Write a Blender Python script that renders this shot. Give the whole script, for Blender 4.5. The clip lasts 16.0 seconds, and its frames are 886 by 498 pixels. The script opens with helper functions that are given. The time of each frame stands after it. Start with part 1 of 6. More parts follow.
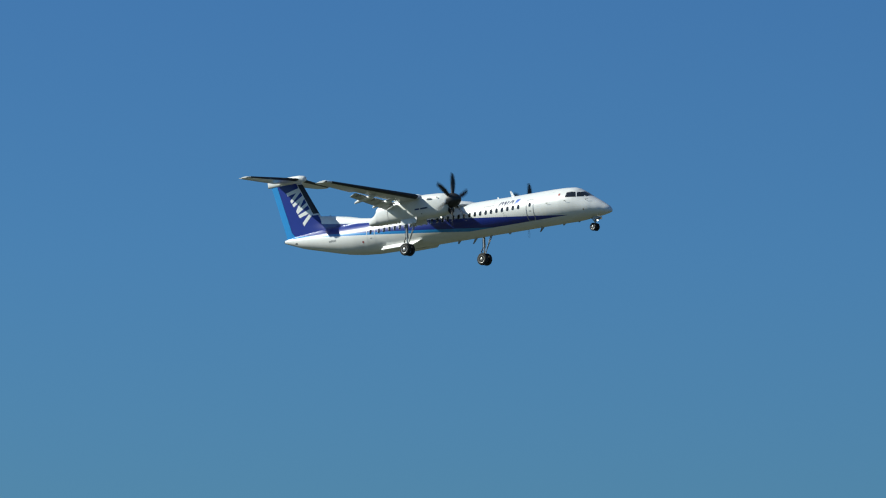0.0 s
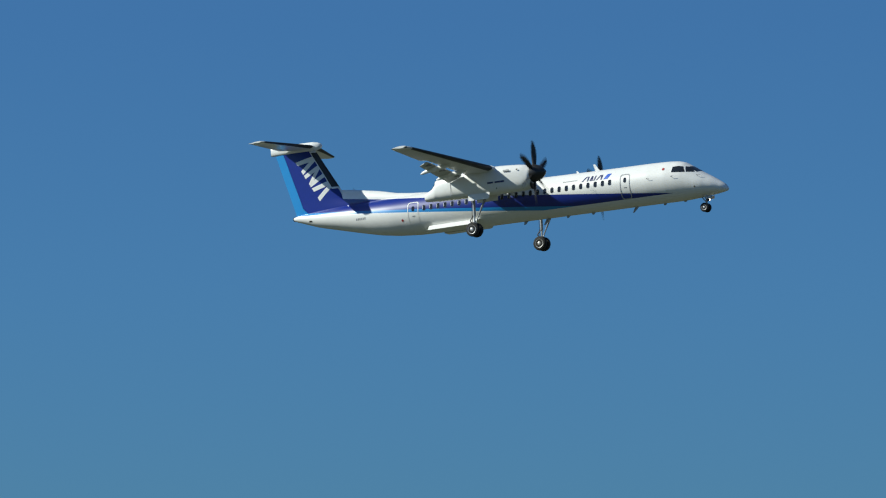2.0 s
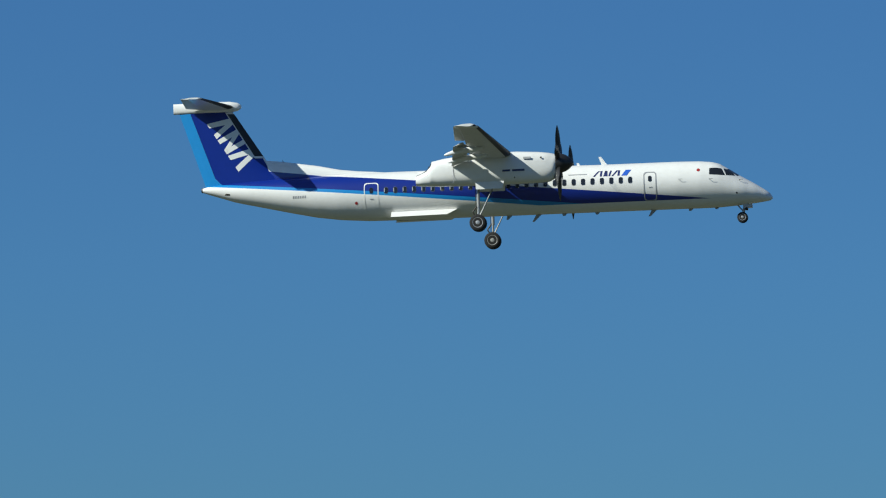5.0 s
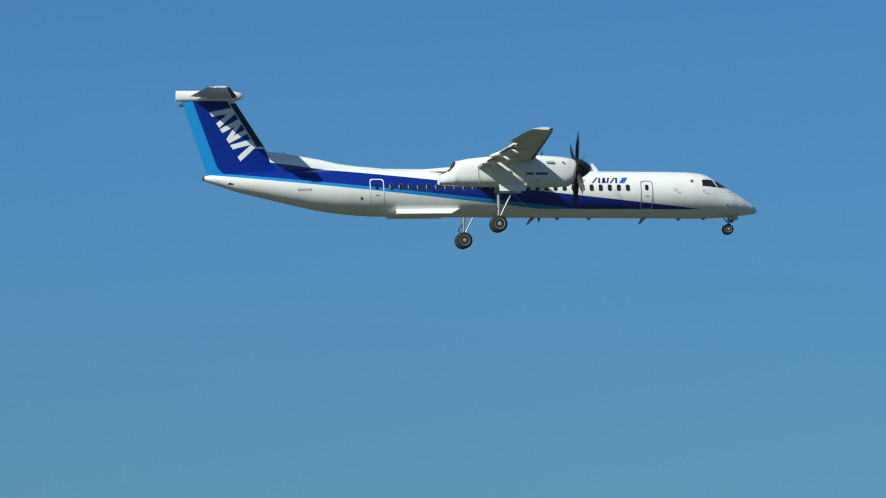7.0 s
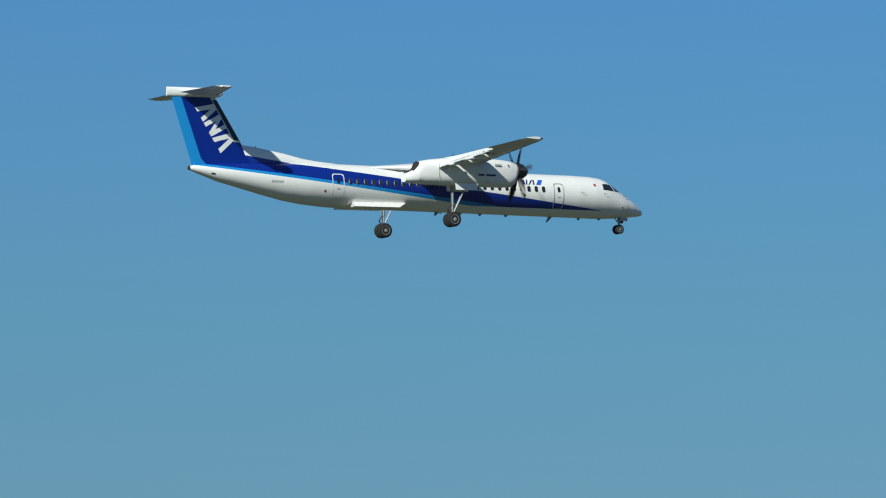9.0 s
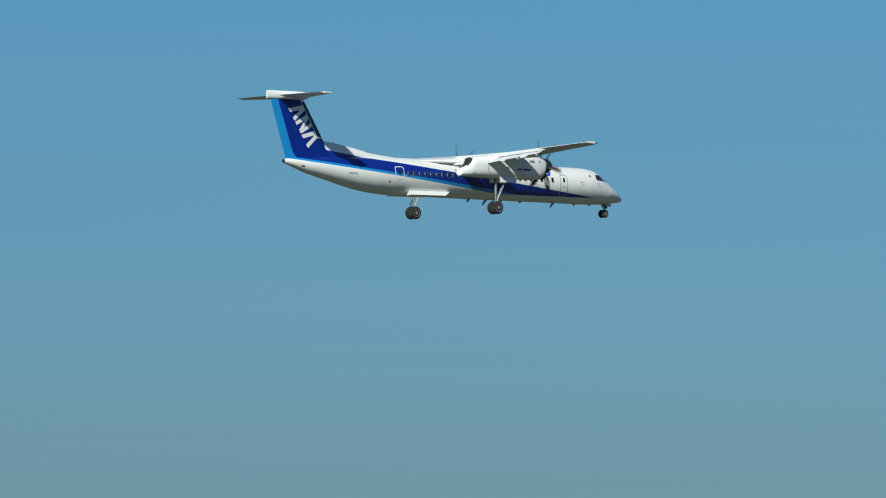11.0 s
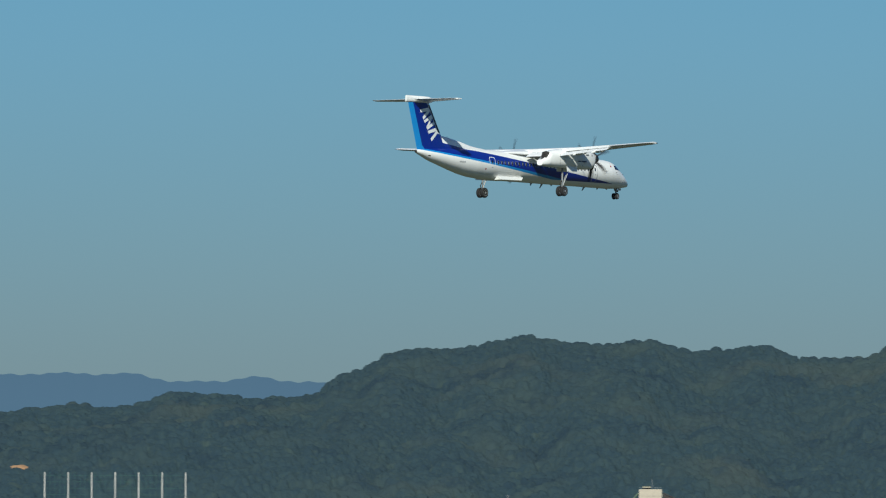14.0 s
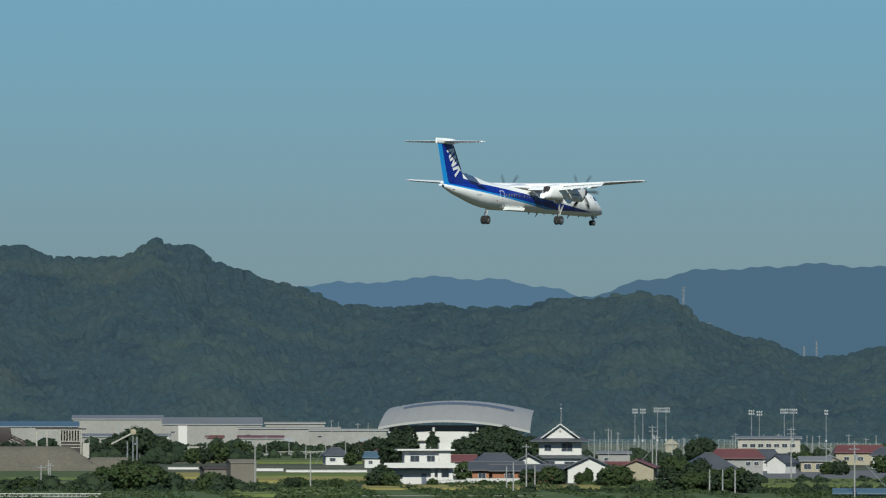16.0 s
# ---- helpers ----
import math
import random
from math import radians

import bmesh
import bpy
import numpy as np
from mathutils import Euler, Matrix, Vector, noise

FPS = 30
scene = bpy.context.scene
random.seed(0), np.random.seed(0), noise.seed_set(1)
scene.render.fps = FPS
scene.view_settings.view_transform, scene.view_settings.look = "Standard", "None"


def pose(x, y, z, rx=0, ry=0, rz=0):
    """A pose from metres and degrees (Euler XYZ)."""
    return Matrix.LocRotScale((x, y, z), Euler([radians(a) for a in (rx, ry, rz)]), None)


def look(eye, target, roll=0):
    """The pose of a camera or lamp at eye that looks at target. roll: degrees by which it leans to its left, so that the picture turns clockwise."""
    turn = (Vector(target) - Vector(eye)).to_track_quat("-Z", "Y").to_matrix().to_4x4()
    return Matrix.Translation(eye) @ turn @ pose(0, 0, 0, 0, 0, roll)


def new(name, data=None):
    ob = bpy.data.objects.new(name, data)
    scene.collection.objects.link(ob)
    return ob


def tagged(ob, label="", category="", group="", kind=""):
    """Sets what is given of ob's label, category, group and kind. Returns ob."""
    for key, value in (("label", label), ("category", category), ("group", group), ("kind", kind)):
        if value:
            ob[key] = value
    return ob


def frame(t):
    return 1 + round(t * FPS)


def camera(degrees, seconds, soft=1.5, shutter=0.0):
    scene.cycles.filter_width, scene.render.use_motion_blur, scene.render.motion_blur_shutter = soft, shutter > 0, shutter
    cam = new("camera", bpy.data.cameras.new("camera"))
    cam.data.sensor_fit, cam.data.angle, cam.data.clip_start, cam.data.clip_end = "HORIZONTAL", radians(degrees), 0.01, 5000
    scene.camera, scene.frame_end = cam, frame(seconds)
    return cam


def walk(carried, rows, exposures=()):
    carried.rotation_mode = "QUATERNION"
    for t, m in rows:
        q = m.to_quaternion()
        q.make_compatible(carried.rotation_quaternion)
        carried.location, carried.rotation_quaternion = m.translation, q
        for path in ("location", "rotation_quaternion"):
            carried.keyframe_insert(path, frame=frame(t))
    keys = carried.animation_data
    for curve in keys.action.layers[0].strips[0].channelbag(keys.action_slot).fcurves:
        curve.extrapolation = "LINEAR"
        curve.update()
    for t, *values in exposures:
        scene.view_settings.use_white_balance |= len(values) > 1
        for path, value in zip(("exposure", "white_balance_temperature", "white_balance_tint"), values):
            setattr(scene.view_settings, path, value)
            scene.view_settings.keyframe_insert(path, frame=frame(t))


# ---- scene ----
cam = camera(6.3987, 16.0, soft=1.15, shutter=0.12)
EYE = Vector((0, 0, 14))
# seconds, bearing east of north (+y), elevation, lean
AIM = [
    (0.0, -40.235, 7.334, 0.203), (0.5, -37.891, 7.405, 0.021), (1.0, -35.288, 7.443, -0.063), (1.5, -32.495, 7.503, -0.104),
    (2.0, -29.408, 7.562, -0.141), (2.5, -26.158, 7.683, -0.124), (3.0, -22.255, 7.625, -0.040), (3.5, -18.279, 7.501, 0.071),
    (4.0, -14.431, 7.630, 0.038), (4.5, -10.151, 7.575, 0.036), (5.0, -5.685, 7.490, 0.029), (5.5, -1.118, 7.357, 0.022),
    (6.0, 3.459, 7.173, 0.015), (6.5, 7.952, 6.938, 0.012), (7.0, 12.114, 6.641, -0.047), (7.5, 16.422, 6.255, 0.006),
    (8.0, 21.013, 5.961, 0.194), (8.5, 24.625, 5.696, 0.124), (9.0, 28.343, 5.261, -0.001), (9.5, 31.696, 4.896, -0.085),
    (10.0, 34.685, 4.459, -0.202), (10.5, 37.586, 4.108, -0.246), (11.0, 40.241, 3.770, -0.352), (11.5, 42.678, 3.445, -0.479),
    (12.0, 44.924, 3.132, -0.585), (12.5, 47.011, 2.830, -0.629), (13.0, 48.808, 2.616, -0.585), (13.5, 50.428, 2.146, -0.345),
    (14.0, 51.996, 1.919, 0.172), (14.5, 53.684, 1.813, 0.488), (15.0, 54.834, 1.642, 0.517), (15.5, 56.350, 1.380, 0.312),
    (16.0, 57.382, 1.202, 0.035),
]
walk(cam, [(t, Matrix.Translation(EYE) @ pose(0, 0, 0, 90 + e, 0, -b) @ pose(0, 0, 0, 0, 0, r)) for t, b, e, r in AIM],
     [(0, 0.26), (4, 0.2), (7, 0.25), (8, 0.22), (8.5, 0.13), (9.5, 0.17), (10, 0.08), (12.5, 0.1), (14.5, 0.17), (16, 0.2)])

# ---- light ----
SUN_BEARING, SUN_HEIGHT = 239.0, 33.0
world = bpy.data.worlds.new("sky")
scene.world = world
world.use_nodes = True
wn = world.node_tree.nodes
sky = wn.new("ShaderNodeTexSky")
sky.sky_type, sky.sun_disc = "NISHITA", False
sky.sun_elevation, sky.sun_rotation = radians(SUN_HEIGHT), radians(SUN_BEARING)
sky.air_density, sky.dust_density, sky.ozone_density, sky.altitude = 1.0, 0.3, 3.0, 50
# clear autumn air: deep blue above, grey-teal haze low down
wl = world.node_tree.links
gen, sepw, ramp, tint = wn.new("ShaderNodeTexCoord"), wn.new("ShaderNodeSeparateXYZ"), wn.new("ShaderNodeValToRGB"), wn.new("ShaderNodeMix")
wl.new(gen.outputs["Generated"], sepw.inputs[0]), wl.new(sepw.outputs["Z"], ramp.inputs[0])
stops = [(0.0, (0.285, 0.42, 0.62)), (0.021, (0.292, 0.44, 0.64)), (0.045, (0.295, 0.50, 0.715)), (0.058, (0.30, 0.535, 0.755)), (0.085, (0.292, 0.575, 0.78)), (0.105, (0.290, 0.59, 0.852)), (0.127, (0.285, 0.597, 0.912)), (0.16, (0.275, 0.572, 0.91)), (0.4, (0.6, 0.8, 1.0)), (1.0, (0.8, 0.9, 1.0))]
for i, (at, c) in enumerate(stops):
    e = ramp.color_ramp.elements[0] if i == 0 else ramp.color_ramp.elements[-1] if i == len(stops) - 1 else ramp.color_ramp.elements.new(at)
    e.position, e.color = at, (*c, 1)
tint.data_type, tint.blend_type = "RGBA", "MULTIPLY"
tint.inputs[0].default_value = 1.0
wl.new(sky.outputs[0], tint.inputs[6]), wl.new(ramp.outputs[0], tint.inputs[7]), wl.new(tint.outputs[2], wn["Background"].inputs[0])
wn["Background"].inputs[1].default_value = 0.0696
sun = new("sun", bpy.data.lights.new("sun", "SUN"))
sun.data.energy, sun.data.angle, sun.data.color = 5.0, radians(0.53), (0.94, 0.965, 0.86)
_b, _h = radians(SUN_BEARING), radians(SUN_HEIGHT)
sun.matrix_world = look((0, 0, 300), (-200 * math.sin(_b), -200 * math.cos(_b), 300 - 200 * math.tan(_h)))


# ---- materials ----
def material(name, color, rough=0.5, metal=0.0, coat=0.0, spread=0.12, scale=3.0, bump=0.0, bump_scale=20.0, spec=0.5):
    """Paint, metal or soil: base colour varied by coarse and fine noise, with an optional bump."""
    m = bpy.data.materials.new(name)
    m.use_nodes = True
    n, l = m.node_tree.nodes, m.node_tree.links
    b = n["Principled BSDF"]
    b.inputs["Roughness"].default_value, b.inputs["Metallic"].default_value = rough, metal
    b.inputs["Coat Weight"].default_value, b.inputs["Coat Roughness"].default_value = coat, 0.12
    b.inputs["Specular IOR Level"].default_value = spec
    tc = n.new("ShaderNodeTexCoord")
    big, fine = n.new("ShaderNodeTexNoise"), n.new("ShaderNodeTexNoise")
    big.inputs["Scale"].default_value, fine.inputs["Scale"].default_value = scale * 0.2, scale * 3
    big.inputs["Detail"].default_value = fine.inputs["Detail"].default_value = 4
    for x in (big, fine):
        l.new(tc.outputs["Object"], x.inputs["Vector"])
    mean = n.new("ShaderNodeMath")
    mean.operation = "ADD"
    l.new(big.outputs["Fac"], mean.inputs[0]), l.new(fine.outputs["Fac"], mean.inputs[1])
    ramp = n.new("ShaderNodeMapRange")
    ramp.inputs["From Min"].default_value, ramp.inputs["From Max"].default_value = 0.6, 1.4
    ramp.inputs["To Min"].default_value, ramp.inputs["To Max"].default_value = 1 - spread, 1 + spread
    l.new(mean.outputs[0], ramp.inputs["Value"])
    mul = n.new("ShaderNodeVectorMath")
    mul.operation, mul.inputs[0].default_value = "MULTIPLY", color
    l.new(ramp.outputs[0], mul.inputs[1])
    l.new(mul.outputs[0], b.inputs["Base Color"])
    if bump:
        t, k = n.new("ShaderNodeTexNoise"), n.new("ShaderNodeBump")
        t.inputs["Scale"].default_value, k.inputs["Strength"].default_value = bump_scale, bump
        l.new(tc.outputs["Object"], t.inputs["Vector"]), l.new(t.outputs["Fac"], k.inputs["Height"]), l.new(k.outputs[0], b.inputs["Normal"])
    return m


def glow(name, color, strength):
    m = bpy.data.materials.new(name)
    m.use_nodes = True
    b = m.node_tree.nodes["Principled BSDF"]
    b.inputs["Base Color"].default_value = (*color, 1)
    b.inputs["Emission Color"].default_value, b.inputs["Emission Strength"].default_value = (*color, 1), strength
    return m


WHITE, BLUE, CYAN = (0.76, 0.76, 0.74), (0.0015, 0.019, 0.215), (0.006, 0.22, 0.56)
white_paint = material("white_paint", WHITE, 0.32, coat=0.5, spread=0.05, scale=1.2)
blue_paint = material("blue_paint", BLUE, 0.35, coat=0.15, spread=0.06, scale=1.2, spec=0.3)
cyan_paint = material("cyan_paint", CYAN, 0.3, coat=0.6, spread=0.05, scale=1.2)
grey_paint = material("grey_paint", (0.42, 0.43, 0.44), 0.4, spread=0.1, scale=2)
wing_paint = material("wing_paint", (0.62, 0.63, 0.64), 0.5, coat=0.1, spread=0.1, scale=1.5)
boot_rubber = material("boot_rubber", (0.016, 0.016, 0.018), 0.5, spread=0.2, scale=3)
black_blade = material("black_blade", (0.02, 0.02, 0.022), 0.4, spread=0.2, scale=5)
tyre_rubber = material("tyre_rubber", (0.013, 0.013, 0.014), 0.85, spread=0.25, scale=8)
hub_metal = material("hub_metal", (0.5, 0.5, 0.5), 0.35, 0.6, spread=0.15, scale=8)
strut_metal = material("strut_metal", (0.30, 0.31, 0.32), 0.45, 0.2, spread=0.15, scale=6)
dark_metal = material("dark_metal", (0.05, 0.045, 0.04), 0.5, 0.5, spread=0.3, scale=6)
pane_glass = material("pane_glass", (0.015, 0.018, 0.022), 0.08, coat=0.5, spread=0.1, scale=4)
frame_grey = material("frame_grey", (0.3, 0.31, 0.33), 0.4, spread=0.1)
window_rim = material("window_rim", (0.10, 0.12, 0.16), 0.4, spread=0.1)
red_paint = material("red_paint", (0.35, 0.03, 0.03), 0.4)
navy_mark = material("navy_mark", (0.02, 0.03, 0.12), 0.4)
pale_blue_mark = material("pale_blue_mark", (0.02, 0.1, 0.5), 0.4)


def livery():
    """White body with a rising dark-blue band edged below in light blue; lines are straight in the side view."""
    m = material("livery_paint", WHITE, 0.36, coat=0.22, spread=0.05, scale=1.2)
    n, l = m.node_tree.nodes, m.node_tree.links
    b = n["Principled BSDF"]
    base = b.inputs["Base Color"].links[0].from_socket
    sep = n.new("ShaderNodeSeparateXYZ")
    l.new(n["Texture Coordinate"].outputs["Object"], sep.inputs[0])

    def op(kind, a, c, d=None):
        x = n.new("ShaderNodeMath")
        x.operation = kind
        for i, v in enumerate((a, c, d)):
            if v is None:
                continue
            if isinstance(v, (int, float)):
                x.inputs[i].default_value = v
            else:
                l.new(v, x.inputs[i])
        return x.outputs[0]

    def line(slope, x0, z0):
        return op("MULTIPLY_ADD", sep.outputs["X"], slope, z0 - slope * x0)
    up, mid, low = line(-0.1025, -21.97, 1.17), line(-0.0985, -27.96, 1.0), line(-0.1031, -27.96, 0.84)
    above = op("GREATER_THAN", sep.outputs["Z"], op("MAXIMUM", low, -0.745))
    bluez = op("GREATER_THAN", sep.outputs["Z"], op("MAXIMUM", mid, -0.745))
    below = op("LESS_THAN", sep.outputs["Z"], up)
    band, blue = op("MULTIPLY", above, below), op("MULTIPLY", bluez, below)
    col = base
    for fac, c in ((band, CYAN), (blue, BLUE)):
        mix = n.new("ShaderNodeMix")
        mix.data_type = "RGBA"
        l.new(fac, mix.inputs[0]), l.new(col, mix.inputs[6])
        mix.inputs[7].default_value = (*c, 1)
        col = mix.outputs[2]
    l.new(col, b.inputs["Base Color"])
    return m


livery_paint = livery()


def ridge_livery():
    """White above, dark blue below a line that rises towards the fin."""
    m = material("ridge_paint", WHITE, 0.32, coat=0.5, spread=0.05, scale=1.2)
    n, l = m.node_tree.nodes, m.node_tree.links
    b = n["Principled BSDF"]
    base = b.inputs["Base Color"].links[0].from_socket
    sep, lin, less, mix = n.new("ShaderNodeSeparateXYZ"), n.new("ShaderNodeMath"), n.new("ShaderNodeMath"), n.new("ShaderNodeMix")
    l.new(n["Texture Coordinate"].outputs["Object"], sep.inputs[0])
    lin.operation, less.operation, mix.data_type = "MULTIPLY_ADD", "LESS_THAN", "RGBA"
    lin.inputs[1].default_value, lin.inputs[2].default_value = -0.14, 1.54 - 0.14 * 25.2
    l.new(sep.outputs["X"], lin.inputs[0]), l.new(sep.outputs["Z"], less.inputs[0]), l.new(lin.outputs[0], less.inputs[1])
    l.new(less.outputs[0], mix.inputs[0]), l.new(base, mix.inputs[6])
    mix.inputs[7].default_value = (*BLUE, 1)
    l.new(mix.outputs[2], b.inputs["Base Color"])
    return m


ridge_paint = ridge_livery()


# ---- mesh helpers ----
def part(name, bm, mat, parent=None, label="", smooth=True, m=None):
    """Links a bmesh as one mesh object, under a thing or a part."""
    bmesh.ops.recalc_face_normals(bm, faces=bm.faces)
    me = bpy.data.meshes.new(name)
    bm.to_mesh(me), bm.free()
    for x in mat if isinstance(mat, (list, tuple)) else [mat]:
        me.materials.append(x)
    if smooth:
        me.shade_smooth()
        me.set_sharp_from_angle(angle=radians(38))
    ob = new(name, me)
    if parent:
        ob.parent = parent
    if m:
        ob.matrix_basis = m
    return tagged(ob, label)


def thing(name, label, category, m=None, group="", kind=""):
    ob = new(name)
    ob.empty_display_size = 0.5
    if m:
        ob.matrix_basis = m
    return tagged(ob, label, category, group, kind)


def add_box(bm, cx, cy, cz, sx, sy, sz, bevel=0.0, m=None):
    r = bmesh.ops.create_cube(bm, size=1, matrix=(m or Matrix()) @ Matrix.Translation((cx, cy, cz)) @ Matrix.Diagonal((sx, sy, sz, 1)))
    if bevel:
        es = {e for v in r["verts"] for e in v.link_edges}
        bmesh.ops.bevel(bm, geom=list(es), offset=bevel, segments=2, affect="EDGES")
    return bm


def box(cx, cy, cz, sx, sy, sz, bevel=0.0, m=None):
    return add_box(bmesh.new(), cx, cy, cz, sx, sy, sz, bevel, m)


def add_rod(bm, a, b, r, r2=None, sides=12):
    a, b = Vector(a), Vector(b)
    q = (b - a).to_track_quat("Z", "Y").to_matrix().to_4x4()
    bmesh.ops.create_cone(bm, cap_ends=True, segments=sides, radius1=r, radius2=r if r2 is None else r2, depth=(b - a).length,
                          matrix=Matrix.Translation((a + b) / 2) @ q)
    return bm


def rod(a, b, r, r2=None, sides=12):
    return add_rod(bmesh.new(), a, b, r, r2, sides)


def loft(rings, close=True, caps=True):
    bm = bmesh.new()
    vs = [[bm.verts.new(p) for p in ring] for ring in rings]
    k = len(vs[0])
    for a, b in zip(vs, vs[1:]):
        for i in range(k if close else k - 1):
            bm.faces.new((a[i], a[(i + 1) % k], b[(i + 1) % k], b[i]))
    if caps:
        bm.faces.new(vs[0]), bm.faces.new(list(reversed(vs[-1])))
    return bm


def revolve(profile, sides=32, axis="X", centre=(0, 0, 0)):
    """Rings of (along, radius) round an axis."""
    rings = []
    for s, r in profile:
        ring = []
        for i in range(sides):
            a = 2 * math.pi * i / sides
            c, d = r * math.cos(a), r * math.sin(a)
            p = {"X": (s, c, d), "Y": (c, s, d), "Z": (c, d, s)}[axis]
            ring.append(Vector(p) + Vector(centre))
        rings.append(ring)
    return loft(rings)


# ---- the aircraft, in its own axes: x forward from the nose tip, y to its left, z up ----
BODY = [  # x, top, bottom, half width
    (-0.01, -0.70, -0.80, 0.05), (-0.12, -0.52, -0.88, 0.20), (-0.30, -0.36, -0.92, 0.35), (-0.92, 0.05, -1.00, 0.68), (-1.55, 0.42, -1.06, 0.92),
    (-1.85, 0.60, -1.09, 1.00), (-2.38, 0.95, -1.12, 1.11), (-2.83, 1.22, -1.15, 1.19), (-3.20, 1.33, -1.16, 1.24), (-3.90, 1.40, -1.16, 1.30), (-5.1, 1.43, -1.15, 1.345),
    (-9.0, 1.44, -1.14, 1.345), (-13.0, 1.48, -1.13, 1.345), (-17.0, 1.52, -1.12, 1.345), (-20.5, 1.54, -1.11, 1.345), (-22.0, 1.54, -1.09, 1.32), (-23.6, 1.52, -0.97, 1.25),
    (-24.9, 1.50, -0.78, 1.14), (-26.2, 1.46, -0.50, 1.00), (-28.35, 1.36, 0.0, 0.70), (-29.3, 1.30, 0.22, 0.55), (-30.2, 1.22, 0.52, 0.38), (-30.9, 1.14, 0.75, 0.24), (-31.12, 1.08, 0.84, 0.15)]
BX = np.array([-b[0] for b in BODY])


def body_at(x):
    """Centre height, half height and half width of the hull."""
    t, b, w = (float(np.interp(-x, BX, [r[i] for r in BODY])) for i in (1, 2, 3))
    return (t + b) / 2, (t - b) / 2, w


def hull(x, a, off=0.0):
    """The point of the hull at station x, at angle a from the right-hand side upward."""
    c, h, w = body_at(x)
    return Vector((x, -(w + off) * math.cos(a), c + (h + off) * math.sin(a)))


def side(x, z, off=0.008, s=-1):
    """The point of the hull's side at x and height z."""
    c, h, w = body_at(x)
    k = max(-0.999, min(0.999, (z - c) / h))
    n = math.sqrt(1 - k * k)
    return Vector((x, s * ((w + off) * n), z + off * k))


def smooth_stations(step):
    xs = list(np.arange(-0.3, -5.2, -0.14)) + list(np.arange(-5.2, -21, -0.8)) + list(np.arange(-21, -31.12, -0.35))
    return [-0.01, -0.05, -0.12, -0.2] + [float(x) for x in xs] + [-31.12]


def decal(outline, s=-1, off=0.008, step=0.12, surf=side):
    """A thin skin over the hull's side inside an outline of (x, z)."""
    bm = bmesh.new()
    bm.faces.new([bm.verts.new((x, 0, z)) for x, z in outline])
    zs, xs = [p[1] for p in outline], [p[0] for p in outline]
    for lo, hi, no in ((min(zs), max(zs), (0, 0, 1)), (min(xs), max(xs), (1, 0, 0))):
        q = lo + step
        while q < hi - 0.02:
            bmesh.ops.bisect_plane(bm, geom=bm.verts[:] + bm.edges[:] + bm.faces[:], plane_co=(q, 0, q), plane_no=no)
            q += step
    for v in bm.verts:
        v.co = surf(v.co.x, v.co.z, off, s)
    return bm


def rounded(cx, cz, w, h, r, n=4, lean=0.0):
    out = []
    for i, (sx, sz) in enumerate(((1, 1), (-1, 1), (-1, -1), (1, -1))):
        for k in range(n + 1):
            a = math.pi / 2 * (i + k / n)
            x, z = sx * (w / 2 - r) + r * math.cos(a), sz * (h / 2 - r) + r * math.sin(a)
            out.append((cx + x + lean * z, cz + z))
    return out


def outline_strip(pts, width, s=-1, off=0.01):
    """A closed narrow strip along an outline on the hull's side."""
    cx, cz = sum(p[0] for p in pts) / len(pts), sum(p[1] for p in pts) / len(pts)
    dense = []
    for a, b in zip(pts, pts[1:] + pts[:1]):
        k = max(1, int(math.dist(a, b) / 0.12))
        dense += [(a[0] + (b[0] - a[0]) * i / k, a[1] + (b[1] - a[1]) * i / k) for i in range(k)]
    bm = bmesh.new()
    rows = []
    for x, z in dense:
        kx, kz = 1 - width / max(abs(x - cx), 0.2), 1 - width / max(abs(z - cz), 0.2)
        xi, zi = cx + (x - cx) * kx, cz + (z - cz) * kz
        rows.append((bm.verts.new(side(x, z, off, s)), bm.verts.new(side(xi, zi, off, s))))
    for a, b in zip(rows, rows[1:] + rows[:1]):
        bm.faces.new((a[0], b[0], b[1], a[1]))
    return bm


def foil(chord, thick, n=14, camber=0.02):
    """An aerofoil outline, from the trailing edge over the top, x forward from the leading edge at 0."""
    out = []
    for i in range(2 * n):
        a = math.pi * i / n
        c = (1 + math.cos(a)) / 2
        t = 5 * thick * (0.2969 * math.sqrt(c) - 0.126 * c - 0.3516 * c * c + 0.2843 * c ** 3 - 0.1015 * c ** 4)
        z = (t if i < n else -t) + camber * 4 * c * (1 - c)
        out.append((-c * chord, z * chord))
    return out


def slab(sections, upright=False, thick=0.12, camber=0.0, lo=0.0, hi=1.0, puff=1.0):
    """A lofted surface: sections of (span, leading x, chord, height). lo..hi picks a stretch of the chord."""
    rings = []
    for y, x, c, z in sections:
        ring = []
        for px, pz in foil(1.0, thick, 14, camber):
            k = -px
            k = min(max(k, lo), hi)
            q = 5 * thick * (0.2969 * math.sqrt(max(k, 0)) - 0.126 * k - 0.3516 * k * k + 0.2843 * k ** 3 - 0.1015 * k ** 4)
            mid = camber * 4 * k * (1 - k)
            h = (mid + (q if pz >= camber * 4 * -px * (1 + px) else -q) * puff) * c
            ring.append((x - k * c, h, y) if upright else (x - k * c, y, z + h))
        rings.append(ring)
    bm = loft(rings)
    bmesh.ops.remove_doubles(bm, verts=bm.verts, dist=0.0005)
    return bm


NAC_Y, HUB_Z = 4.42, 1.10


